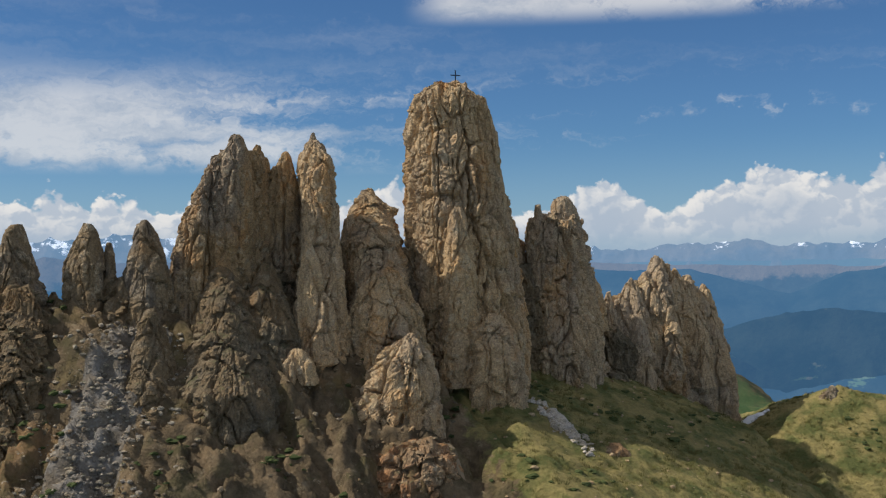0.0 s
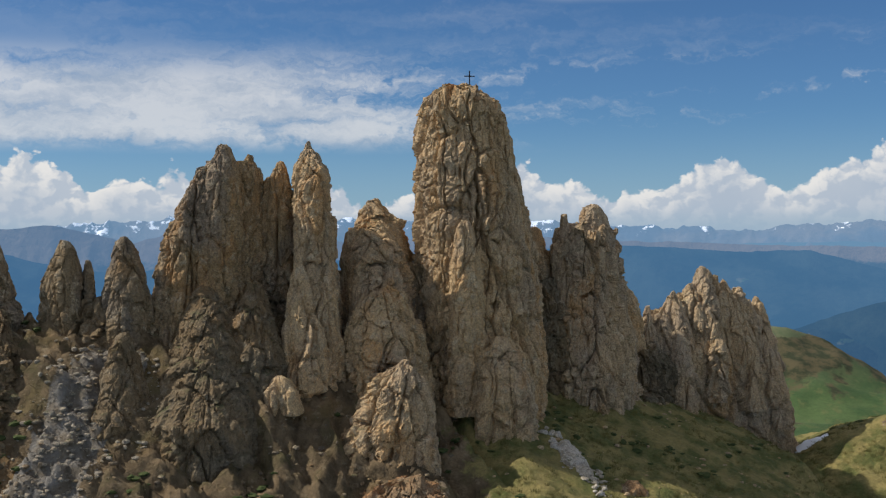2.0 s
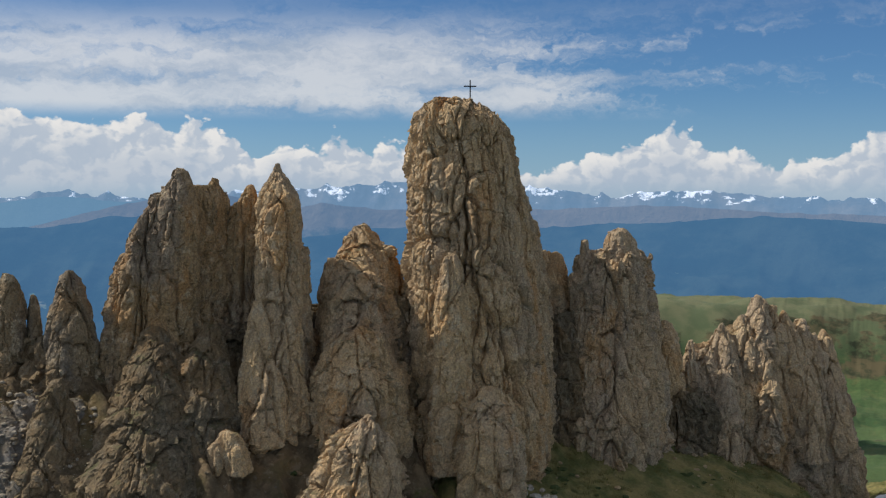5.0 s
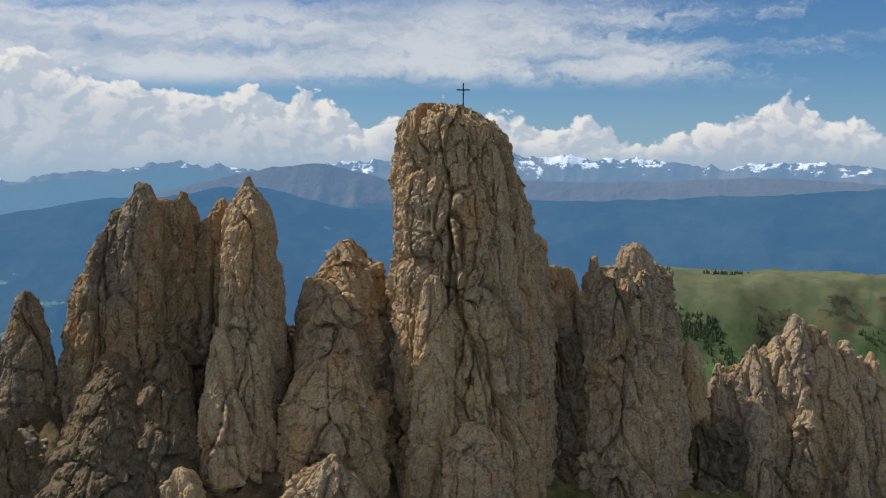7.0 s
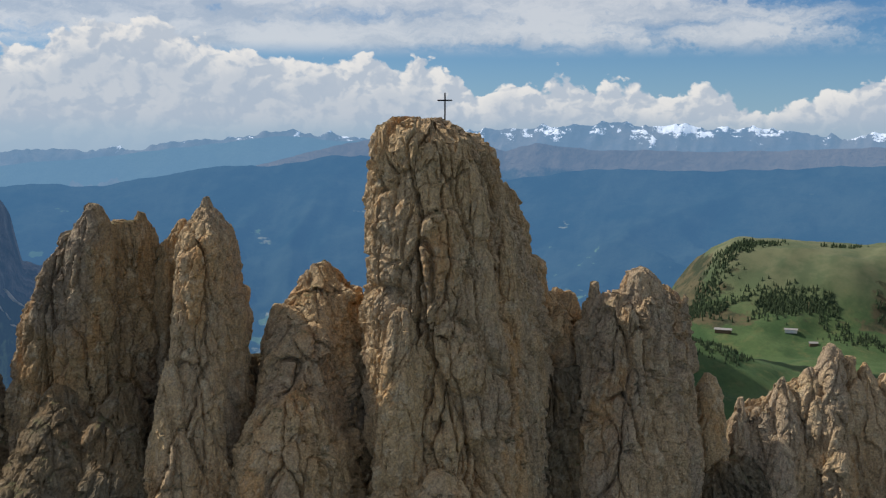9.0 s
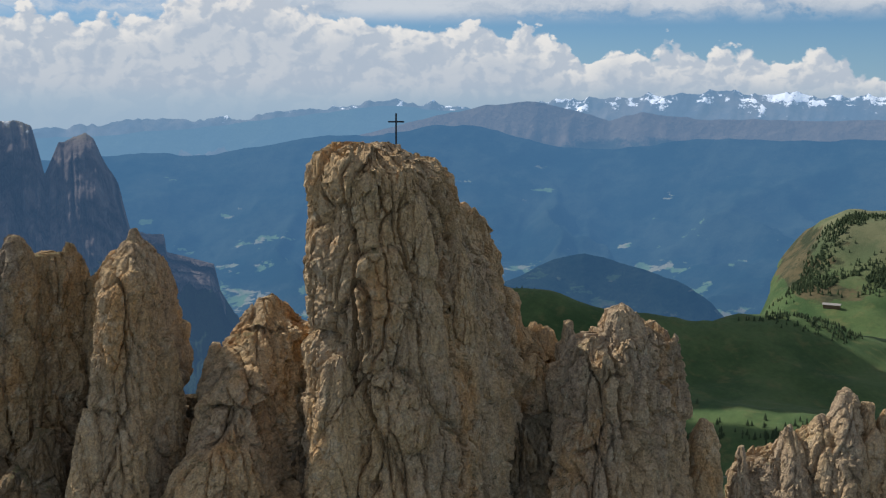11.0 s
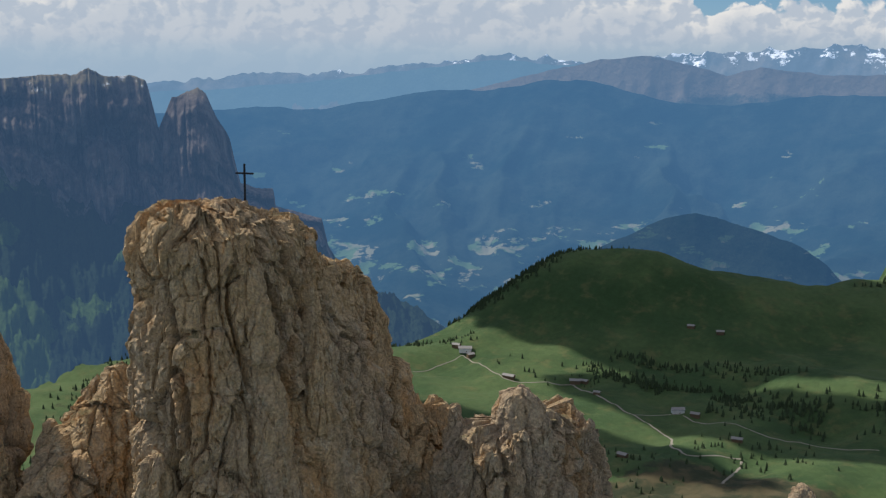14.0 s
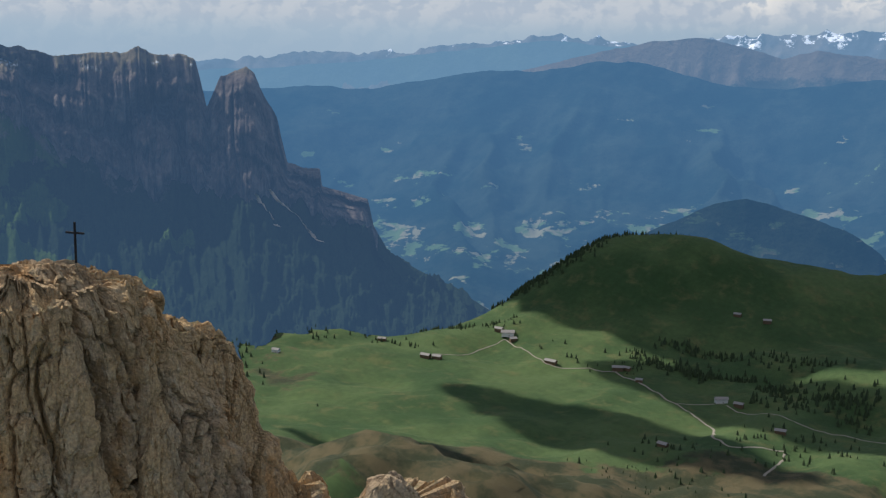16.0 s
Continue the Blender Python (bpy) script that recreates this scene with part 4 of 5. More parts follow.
spire("rock_pinnacle", "steep grey and orange dolomite pinnacle like a shark fin", [
    ([(-42, -8.0, -9.5, 9.6, 5.4), (-31, -9.0, -8.6, 8.8, 4.4), (-27, -10.0, -6.8, 8.3, 3.8), (-23, -10.7, -4.6, 7.8, 3.3), (-20, -11.0, -3.8, 6.0, 2.8), (-17.5, -11.3, -3.4, 3.6, 2.2), (-15.8, -11.4, -3.5, 1.5, 1.0), (-14.7, -11.4, -3.5, 0.4, 0.35)], rad(101), 51, 0.16, 0.75),
    ([(-30, -12.8, -9.0, 2.0, 1.7), (-22, -12.9, -8.6, 1.1, 1.0), (-19.4, -12.9, -8.4, 0.6, 0.6), (-18.4, -12.9, -8.4, 0.3, 0.3)], rad(30), 52, 0.14, 0.4),
])
spire("rock_pinnacle", "twin-tipped beige dolomite pinnacle with a sloping top", [
    ([(-48, 14.2, 12.5, 9.4, 5.4), (-36, 14.0, 13.2, 8.2, 4.4), (-30, 13.6, 14.8, 7.8, 4.0), (-24, 12.8, 16.0, 7.4, 3.9), (-21, 12.7, 15.8, 6.9, 3.9), (-19.2, 12.8, 15.4, 6.0, 3.5), (-18.2, 13.0, 15.0, 4.4, 2.4)], rad(85), 61, 0.17, 0.75),
    ([(-30, 14.0, 14.2, 2.8, 2.2), (-20, 13.9, 13.9, 2.2, 1.8), (-17.2, 13.9, 13.8, 1.6, 1.3), (-15.9, 13.8, 13.7, 1.0, 0.8), (-15.4, 13.8, 13.7, 0.4, 0.4)], rad(60), 62, 0.14, 0.5),
    ([(-32, 13.2, 18.6, 2.4, 2.0), (-22, 13.0, 18.6, 1.7, 1.5), (-19.4, 13.0, 18.6, 1.0, 0.9), (-18.3, 13.0, 18.6, 0.5, 0.5)], rad(60), 64, 0.16, 0.7),
    ([(-30, 10.2, 10.6, 2.0, 1.7), (-21, 10.4, 10.6, 1.2, 1.0), (-18.2, 10.4, 10.6, 0.7, 0.6), (-16.8, 10.4, 10.6, 0.3, 0.3)], rad(60), 63, 0.14, 0.5),
], ROCK_LIGHT)
spire("rock_needle", "short blunt beige dolomite stub", [
    ([(-46, 18.6, 22.0, 2.4, 2.2), (-36, 18.4, 22.2, 1.7, 1.7), (-31, 18.2, 22.6, 1.4, 1.5), (-28.4, 17.9, 23.0, 1.0, 1.1), (-27.0, 17.8, 23.2, 0.4, 0.4)], rad(47), 71, 0.18, 0.5),
])
fins = [([(-60, 29.0, 35.0, 14.0, 8.0), (-46, 29.0, 33.8, 13.0, 6.4), (-40, 28.6, 33.0, 11.8, 5.4), (-36, 28.4, 32.6, 10.8, 4.6), (-33, 28.0, 32.3, 9.8, 3.6), (-31, 27.6, 32.0, 8.4, 2.8), (-29.4, 27.2, 31.6, 6.0, 2.0), (-28.2, 27.2, 31.6, 3.0, 1.0)], rad(36), 81, 0.18, 0.8)]
for k, (along, top, deep, wide) in enumerate(((-10.6, -29.7, 1.6, 1.0), (-8.6, -30.6, 2.2, 1.2), (-6.2, -27.7, 2.6, 1.4), (-3.4, -26.8, 2.6, 1.2), (-1.0, -24.2, 2.6, 1.5), (1.0, -25.4, 2.2, 1.0), (2.6, -26.2, 2.6, 1.1),
                                             (5.1, -27.2, 2.8, 1.3), (7.0, -29.2, 2.4, 1.0), (8.7, -28.9, 2.4, 1.1), (10.0, -32.6, 2.2, 1.0), (-2.2, -30.0, 2.4, 1.3), (4.0, -31.5, 2.6, 1.2), (-7.4, -33.0, 2.4, 1.2), (7.8, -34.5, 2.6, 1.3))):
    ahead = 1.2 if k < 11 else 3.6  # towards the sunny side
    x, y = 28.4 + along * 0.809 + ahead * 0.588, 32.5 + along * 0.588 - ahead * 0.809
    fins.append(([(top - 13, x + 0.7, y - 1.0, deep * 1.25, wide * 1.35), (top - 6, x + 0.3, y - 0.4, deep * 1.05, wide * 1.15), (top - 2.6, x, y, deep * 0.7, wide * 0.85), (top - 1.0, x, y, deep * 0.4, wide * 0.55), (top, x, y, 0.3, 0.3)], rad(118 + 9 * (k % 4)), 820 + k, 0.17, 0.6))
spire("rock_pinnacle", "wide crumbling beige dolomite pinnacle with notched crest", fins, ROCK_LIGHT)
spire("rock_needle", "small weathered brown dolomite needle", [
    ([(-38, -40.4, -25.8, 3.0, 3.2), (-28.7, -40.5, -25.8, 2.1, 2.4), (-24.2, -40.5, -25.9, 1.6, 2.2), (-21.2, -40.0, -26.1, 0.9, 1.4), (-19.6, -39.8, -26.3, 0.3, 0.4)], rad(59), 91, 0.17, 0.5)], ROCK_DARK)
spire("rock_needle", "thin dark brown dolomite finger", [
    ([(-36, -38.0, -24.8, 1.4, 1.8), (-26.6, -38.1, -24.7, 0.8, 1.2), (-23, -38.0, -24.7, 0.55, 0.8), (-21.7, -37.9, -24.9, 0.25, 0.3)], rad(44), 92, 0.16, 0.3)], ROCK_DARK)
spire("rock_needle", "pointed weathered brown dolomite needle", [
    ([(-38, -33.2, -25.4, 3.6, 3.4), (-28.2, -33.2, -25.5, 2.4, 2.4), (-23.6, -33.5, -25.1, 1.9, 1.7), (-20.6, -33.7, -24.6, 1.1, 0.9), (-19.0, -33.8, -24.7, 0.3, 0.3)], rad(50), 93, 0.17, 0.5)], ROCK_DARK)
spire("rock_needle", "thick weathered brown dolomite needle", [
    ([(-40, -47.0, -29.6, 4.4, 3.4), (-28.4, -47.1, -29.4, 3.0, 2.3), (-24.2, -47.5, -28.6, 2.3, 1.4), (-21, -47.7, -28.3, 1.4, 0.8), (-19.6, -47.5, -28.3, 0.4, 0.3)], rad(68), 94, 0.17, 0.5)], ROCK_DARK)

# lower buttresses and outcrops on the flank
def outcrop(name, label, pillars, mat=None):
    return spire(name, label, pillars, mat or ROCK, "rock outcrops on the flank", "rock outcrop")


outcrop("rock_outcrop", "lit crumbly beige rock outcrop below the tower", [
    ([(-50, -6.2, -20.6, 5.6, 4.6), (-43, -5.6, -20.2, 4.8, 4.0), (-38, -5.0, -19.6, 3.6, 3.2), (-35, -4.4, -19.4, 2.4, 2.2), (-33.6, -3.9, -19.3, 1.0, 1.0), (-32.8, -3.8, -19.3, 0.3, 0.3)], rad(15), 101, 0.17, 0.8),
    ([(-50, -9.0, -21.6, 3.6, 3.4), (-43, -8.6, -21.4, 2.8, 2.6), (-40, -8.2, -21.2, 1.6, 1.6), (-39, -8.1, -21.2, 0.6, 0.6)], rad(15), 102, 0.18, 0.7)])
outcrop("rock_outcrop", "rust-red crumbling rock outcrop", [
    ([(-56, -3.4, -26.5, 5.4, 4.2), (-48, -3.2, -26.2, 4.6, 3.4), (-45.4, -2.9, -25.9, 3.4, 2.4), (-44.2, -2.7, -25.8, 1.6, 1.2)], rad(8), 103, 0.18, 0.8)], ROCK_RED)
outcrop("rock_buttress", "brown rock buttress rising into the jagged pinnacle", [
    ([(-50, -22.5, -31.0, 7.0, 6.0), (-38, -23.2, -28.6, 5.6, 4.8), (-33, -24.2, -25.2, 4.2, 3.6), (-29, -25.0, -23.6, 3.0, 2.4), (-26, -25.4, -22.6, 1.4, 1.2), (-24.5, -25.6, -22.2, 0.5, 0.5)], rad(70), 104, 0.2, 0.5),
    ([(-46, -19.0, -25.0, 4.6, 4.0), (-34, -20.0, -22.6, 3.4, 3.0), (-28, -20.6, -20.6, 2.2, 2.0), (-24.5, -20.8, -19.6, 0.7, 0.7)], rad(70), 105, 0.2, 0.5)], ROCK_EARTHY)
outcrop("rock_fin", "dark upright rock fin beside the scree chute", [
    ([(-54, -28.5, -37.0, 5.0, 3.0), (-42, -29.4, -34.4, 4.0, 2.2), (-35, -30.4, -32.0, 2.8, 1.6), (-31, -31.0, -30.6, 1.6, 1.0), (-29.2, -31.2, -30.2, 0.5, 0.5)], rad(65), 106, 0.18, 0.5)], ROCK_EARTHY)
outcrop("rock_buttress", "dark weathered rock buttress below the thick needle", [
    ([(-56, -42, -42, 8.0, 6.5), (-44, -43, -38.5, 6.4, 5.2), (-35, -44, -35.0, 4.8, 4.0), (-30, -45, -32.4, 3.0, 2.6), (-26.5, -45.6, -31.0, 0.9, 0.9)], rad(60), 107, 0.22, 0.8),
    ([(-52, -39.4, -41.0, 3.4, 2.2), (-40, -40.4, -37.2, 2.4, 1.6), (-34.5, -41.2, -35.0, 1.2, 0.9), (-33, -41.4, -34.6, 0.4, 0.4)], rad(55), 122, 0.2, 0.7),
    ([(-52, -46.0, -43.0, 3.2, 2.2), (-38, -46.4, -38.4, 2.2, 1.5), (-32, -46.8, -35.8, 1.0, 0.8), (-30.8, -46.9, -35.6, 0.4, 0.4)], rad(65), 123, 0.2, 0.7)], ROCK_EARTHY)
outcrop("rock_outcrop", "pale rounded boulder stuck in the bare flank", [
    ([(-38, -15.6, -25.0, 1.6, 1.5), (-35.6, -15.8, -25.0, 1.5, 1.4), (-34.4, -16.0, -24.9, 0.9, 0.9), (-34.0, -16.0, -24.9, 0.3, 0.3)], rad(15), 108, 0.14, 0.4)])
outcrop("rock_outcrop", "small rust-brown rock outcrop in the turf", [
    ([(-52, 19.9, -11.2, 1.9, 1.6), (-48.6, 19.9, -11.3, 1.6, 1.3), (-47.4, 19.9, -11.4, 1.0, 0.9), (-46.6, 19.9, -11.4, 0.4, 0.4)], rad(30), 109, 0.14, 0.6)], ROCK_RED)
outcrop("rock_outcrop", "low weathered rock outcrop in the turf", [
    ([(-50, 7.3, -18.6, 1.5, 1.3), (-47.6, 7.3, -18.8, 1.2, 1.0), (-46.6, 7.3, -18.9, 0.5, 0.5)], rad(50), 110, 0.14, 0.6)], ROCK_DARK)
outcrop("rock_outcrop", "pale broken limestone slab lying in the turf", [
    ([(-48, 12.9, -10.4, 3.4, 1.9), (-44.4, 12.6, -9.9, 2.8, 1.5), (-43.4, 12.4, -9.6, 1.7, 0.9), (-42.9, 12.3, -9.5, 0.6, 0.5)], rad(120), 111, 0.13, 0.5),
    ([(-49, 14.6, -12.4, 2.4, 1.4), (-45.6, 14.4, -12.2, 1.8, 1.1), (-44.8, 14.2, -12.1, 0.6, 0.5)], rad(110), 112, 0.13, 0.5),
    ([(-47, 11.4, -7.6, 1.6, 0.9), (-42.8, 11.2, -7.4, 1.0, 0.6), (-42.2, 11.2, -7.3, 0.4, 0.3)], rad(100), 121, 0.13, 0.5)], ROCK_WHITE)
outcrop("rock_outcrop", "weathered brown rock crowning the grassy knoll", [
    ([(-54, 55.5, 34.4, 3.0, 2.0), (-47, 55.5, 34.3, 2.2, 1.4), (-45.4, 55.4, 34.2, 1.0, 0.8), (-44.8, 55.4, 34.2, 0.4, 0.4)], rad(20), 113, 0.2, 0.6),
    ([(-54, 61.5, 35.0, 2.6, 1.8), (-48.2, 61.5, 35.0, 1.6, 1.2), (-47.2, 61.5, 35.0, 0.5, 0.5)], rad(20), 114, 0.2, 0.6)], ROCK_DARK)
outcrop("rock_outcrop", "dark chockstone jammed between pinnacle and tower", [
    ([(-34, -6.0, -5.0, 3.4, 2.6), (-27, -6.2, -4.6, 2.2, 1.8), (-24, -6.2, -4.4, 1.4, 1.2), (-22.6, -6.2, -4.4, 0.5, 0.5)], rad(60), 115, 0.17, 0.6)], ROCK_DARK)
outcrop("rock_wall", "broken brown rock wall joining the western spires", [
    ([(-48, -17, -13, 20, 9.5), (-38, -17.5, -11.5, 18.5, 7.2), (-31, -18, -10.8, 17, 5.0), (-27, -18.4, -10.2, 15.5, 3.2), (-24.6, -18.8, -9.8, 13, 1.6), (-23.6, -19, -9.8, 10, 0.7)], rad(47), 120, 0.2, 0.75)], ROCK_EARTHY)
outcrop("rock_saddle", "broken rock saddle linking the spires", [
    ([(-46, 8.4, 8.6, 7.0, 4.4), (-34, 8.2, 8.8, 5.4, 3.2), (-27.5, 7.8, 9.0, 3.6, 2.0), (-25.2, 7.6, 9.0, 1.4, 0.8)], rad(50), 116, 0.2, 0.9),
    ([(-52, 21.6, 21.4, 7.0, 4.2), (-43, 21.2, 21.6, 5.6, 3.2), (-37.5, 21.0, 21.8, 3.6, 2.0), (-35.2, 21.0, 21.8, 1.2, 0.8)], rad(50), 117, 0.22, 0.9),
    ([(-42, -13.6, -8.6, 5.0, 3.6), (-31, -13.8, -8.4, 3.6, 2.4), (-26.8, -13.8, -8.2, 1.6, 1.0)], rad(40), 118, 0.2, 0.9),
    ([(-40, -37, -26, 8.0, 4.0), (-30, -37, -25.6, 7.0, 2.6), (-27, -37, -25.4, 5.0, 1.4), (-26, -37, -25.4, 2.0, 0.6)], rad(20), 119, 0.22, 0.9)], ROCK_EARTHY)

# summit cross
m, n = material("dark_iron")
finish(n, rgb(0.02, 0.02, 0.022), 0.6)
IRON = m
cross = new("summit_cross")
cross.location = (0.0, 0.0, -1.5)
tagged(cross, "dark iron summit cross standing on the tower", "cross")
def beam(sx, sy, sz, at, rz):
    bm = bmesh.new()
    bmesh.ops.create_cube(bm, size=1)
    bmesh.ops.scale(bm, vec=(sx, sy, sz), verts=bm.verts)
    bmesh.ops.bevel(bm, geom=bm.edges, offset=min(sx, sy, sz) * 0.18, segments=2, affect="EDGES")
    bmesh.ops.transform(bm, matrix=Matrix.Translation(at) @ Matrix.Rotation(rz, 4, "Z"), verts=bm.verts)
    return bm
part("upright", beam(0.13, 0.13, 2.6, (0, 0, 1.1), rad(25)), IRON, cross)
part("crossbar", beam(1.35, 0.12, 0.13, (0, 0, 1.72), rad(25)), IRON, cross)

# ---- helpers for things that stand on the ground ----
GZ = gz.reshape(len(gy), len(gx))


def on_ground(x, y):
    """Height of the ground sheet below the points x, y."""
    x, y = np.asarray(x, float), np.asarray(y, float)
    i = np.clip(np.searchsorted(gx, x) - 1, 0, len(gx) - 2)
    j = np.clip(np.searchsorted(gy, y) - 1, 0, len(gy) - 2)
    u, v = (x - gx[i]) / (gx[i + 1] - gx[i]), (y - gy[j]) / (gy[j + 1] - gy[j])
    return (GZ[j, i] * (1 - u) + GZ[j, i + 1] * u) * (1 - v) + (GZ[j + 1, i] * (1 - u) + GZ[j + 1, i + 1] * u) * v


def scatter_mesh(name, base_v, base_f, place, turn, size, jitter, mat, rng):
    """Many small copies of one shape, each a little different, in one mesh."""
    k, nv = len(place), len(base_v)
    v = np.repeat(base_v[None], k, 0) * (1 + jitter * rng.uniform(-1, 1, (k, nv, 1)))
    v = v * size[:, None, :]
    c, s = np.cos(turn)[:, None], np.sin(turn)[:, None]
    v = np.stack([v[..., 0] * c - v[..., 1] * s, v[..., 0] * s + v[..., 1] * c, v[..., 2]], -1) + place[:, None]
    f = (base_f[None] + np.arange(k)[:, None, None] * nv).reshape(-1, base_f.shape[1])
    me = fast_mesh(name, v.reshape(-1, 3), [f])
    me.materials.append(mat)
    return me


rng = np.random.default_rng(7)
bm = bmesh.new()
bmesh.ops.create_icosphere(bm, subdivisions=2, radius=1.0)
stone_v = np.array([v.co[:] for v in bm.verts]) * (1, 0.8, 0.62)
stone_v = stone_v * (1 + 0.28 * fbm(stone_v * 1.7, 3, 5)[:, None])
stone_f = np.array([[v.index for v in f.verts] for f in bm.faces])
bm.free()


def stones(label, x, y, lo, hi, mat, power=2.5):
    z = on_ground(x, y)
    s = lo + (hi - lo) * rng.random(len(x)) ** power
    size = np.stack([s, s * rng.uniform(0.6, 1, len(x)), s * rng.uniform(0.5, 1, len(x))], 1)
    ob = new("rubble", scatter_mesh("rubble", stone_v, stone_f, np.stack([x, y, z + s * 0.1], 1), rng.random(len(x)) * 6.3, size, 0.12, mat, rng))
    return tagged(ob, label, "rubble", kind="stuff")


t = rng.random(2600)
stones("grey limestone rubble filling the scree chute", -33 + 0.06 * (-28 - t * 26 + 38) + rng.normal(0, 2.8, 2600), -28 - t * 26, 0.06, 0.5, ROCK_PALE, 4.5)
x, y = rng.uniform(-50, 2, 2400), rng.uniform(-54, -14, 2400)
stones("brown broken stones on the bare flank", x, y, 0.07, 0.6, ROCK_DARK, 5.0)
x = rng.uniform(4, 46, 420)
stones("scattered weathered stones in the turf", x, rng.uniform(-32, 22, 420), 0.08, 0.5, ROCK, 4.0)
x = 13.8 + rng.normal(0, 1.8, 260)
stones("pale limestone debris below the broken slab", x, -11.5 - (x - 13.8) * 0.9 + rng.normal(0, 1.1, 260), 0.10, 0.7, ROCK_WHITE, 2.2)

# low alpine shrubs and grass clumps on the turf
m, n = material("low_shrub")
p, nor = where(n)
finish(n, n.mix(n.noise(p, 0.8, 5.0, 0.6), rgb(0.022, 0.04, 0.012), rgb(0.085, 0.10, 0.03)), 0.9)
SHRUB = m
m, n = material("dry_grass")
p, nor = where(n)
finish(n, n.mix(n.noise(p, 0.6, 5.0, 0.6), rgb(0.09, 0.105, 0.028), rgb(0.26, 0.21, 0.075)), 0.9)
STRAW = m
blades_v, blades_f = [], []
for k in range(9):
    a, r0 = k * 2.4, 0.25 + 0.08 * k
    c, s = math.cos(a) * r0, math.sin(a) * r0
    i = len(blades_v)
    blades_v += [(c - 0.16, s, -0.25), (c + 0.16, s + 0.05, -0.25), (c * 1.7, s * 1.7, 0.75 + 0.05 * (k % 4))]
    blades_f.append((i, i + 1, i + 2))
blades_v, blades_f = np.array(blades_v), np.array(blades_f)
x, y = rng.uniform(-8, 62, 9000), rng.uniform(-42, 48, 9000)
keep = (x + 0.45 * y > -4) & (fbm(np.stack([x, y, 0 * x], 1) * 0.22, 4, 601) > -0.12)
x, y = x[keep], y[keep]
s = rng.uniform(0.16, 0.42, len(x))
ob = new("grass", scatter_mesh("grass", blades_v, blades_f, np.stack([x, y, on_ground(x, y)], 1), rng.random(len(x)) * 6.3, np.stack([s, s, s * 1.2], 1), 0.1, STRAW, rng))
tagged(ob, "dry yellow-green alpine grass clumps", "grass", kind="stuff")
x, y = rng.uniform(-46, 60, 2600), rng.uniform(-50, 46, 2600)
keep = fbm(np.stack([x, y, 0 * x], 1) * 0.12, 4, 611) > 0.16
x, y = x[keep], y[keep]
s = rng.uniform(0.2, 0.62, len(x))
ob = new("shrubs", scatter_mesh("shrubs", stone_v, stone_f, np.stack([x, y, on_ground(x, y)], 1), rng.random(len(x)) * 6.3, np.stack([s * 1.3, s, s * 0.7], 1), 0.35, SHRUB, rng))
tagged(ob, "low dark green creeping shrubs", "shrub", kind="stuff")

# old snow in the hollow beside the knoll
m, n = material("old_snow")
p, nor = where(n)
finish(n, n.mix(n.noise(p, 0.7, 5.0), rgb(0.70, 0.72, 0.75), rgb(0.84, 0.85, 0.86)), 0.7, n.noise(p, 1.5, 5.0), 0.4, 0.2)
ux, uy = np.meshgrid(np.linspace(-1, 1, 28), np.linspace(-1, 1, 18))
sx, sy = 43.5 + 3.6 * ux.ravel(), 37.5 + 2.2 * uy.ravel()
rim = np.maximum(0, 1 - (ux.ravel() ** 2 + uy.ravel() ** 2) * (1 + 0.3 * fbm(np.stack([sx, sy, 0 * sx], 1) * 0.5, 3, 9)))
snow = new("snow_patch", grid_mesh("snow_patch", np.stack([sx, sy, on_ground(sx, sy) - 0.35 + 0.9 * rim**0.5], 1), 18, 28, mat=m, shade=True))
tagged(snow, "small patch of old white snow in a hollow", "snow")

# ---- the alp: trees, huts and tracks ----
m, n = material("spruce_green")
p, nor = where(n)
finish(n, n.mix(n.noise(p, 0.05, 5.0, 0.6), rgb(0.025, 0.045, 0.022), rgb(0.07, 0.098, 0.042)), 0.9)
SPRUCE = m
tree_v, tree_f = [(0, 0, -0.1)], []
for tier, (z0, z1, r0) in enumerate(((0.05, 0.55, 0.26), (0.32, 0.8, 0.19), (0.58, 1.0, 0.12))):
    b0 = len(tree_v)
    tree_v += [(r0 * math.cos(k * 1.0472 + tier) * (1 + 0.25 * (k % 2)), r0 * math.sin(k * 1.0472 + tier) * (1 + 0.25 * (k % 2)), z0 - 0.04 * (k % 2)) for k in range(6)] + [(0, 0, z1)]
    tree_f += [(b0 + k, b0 + (k + 1) % 6, b0 + 6) for k in range(6)]
tree_v, tree_f = np.array(tree_v), np.array(tree_f)


def wood(label, spots, lo=8.0, hi=17.0):
    xs, ys = [], []
    for x0, y0, x1, y1, spread, count in spots:
        k = rng.random(count)
        xs.append(x0 + (x1 - x0) * k + rng.normal(0, spread, count))
        ys.append(y0 + (y1 - y0) * k + rng.normal(0, spread, count))
    x, y = np.concatenate(xs), np.concatenate(ys)
    keep = fbm(np.stack([x, y, 0 * x], 1) * 0.011, 3, 701) > -0.22
    x, y = x[keep], y[keep]
    h = rng.uniform(lo, hi, len(x)) * 0.72
    ob = new("spruce_wood", scatter_mesh("spruce_wood", tree_v, tree_f, np.stack([x, y, on_ground(x, y)], 1), rng.random(len(x)) * 6.3, np.stack([h, h, h], 1), 0.12, SPRUCE, rng))
    return tagged(ob, label, "trees", kind="stuff")


wood("dark spruce wood along the brook on the alp", [(-930, 1560, -800, 1570, 16, 130), (-820, 1570, -600, 1560, 20, 200), (-600, 1560, -420, 1640, 28, 240), (-760, 1500, -560, 1500, 12, 50),
     (-1020, 1570, -930, 1560, 14, 50), (-1000, 1640, -700, 1690, 14, 120)])
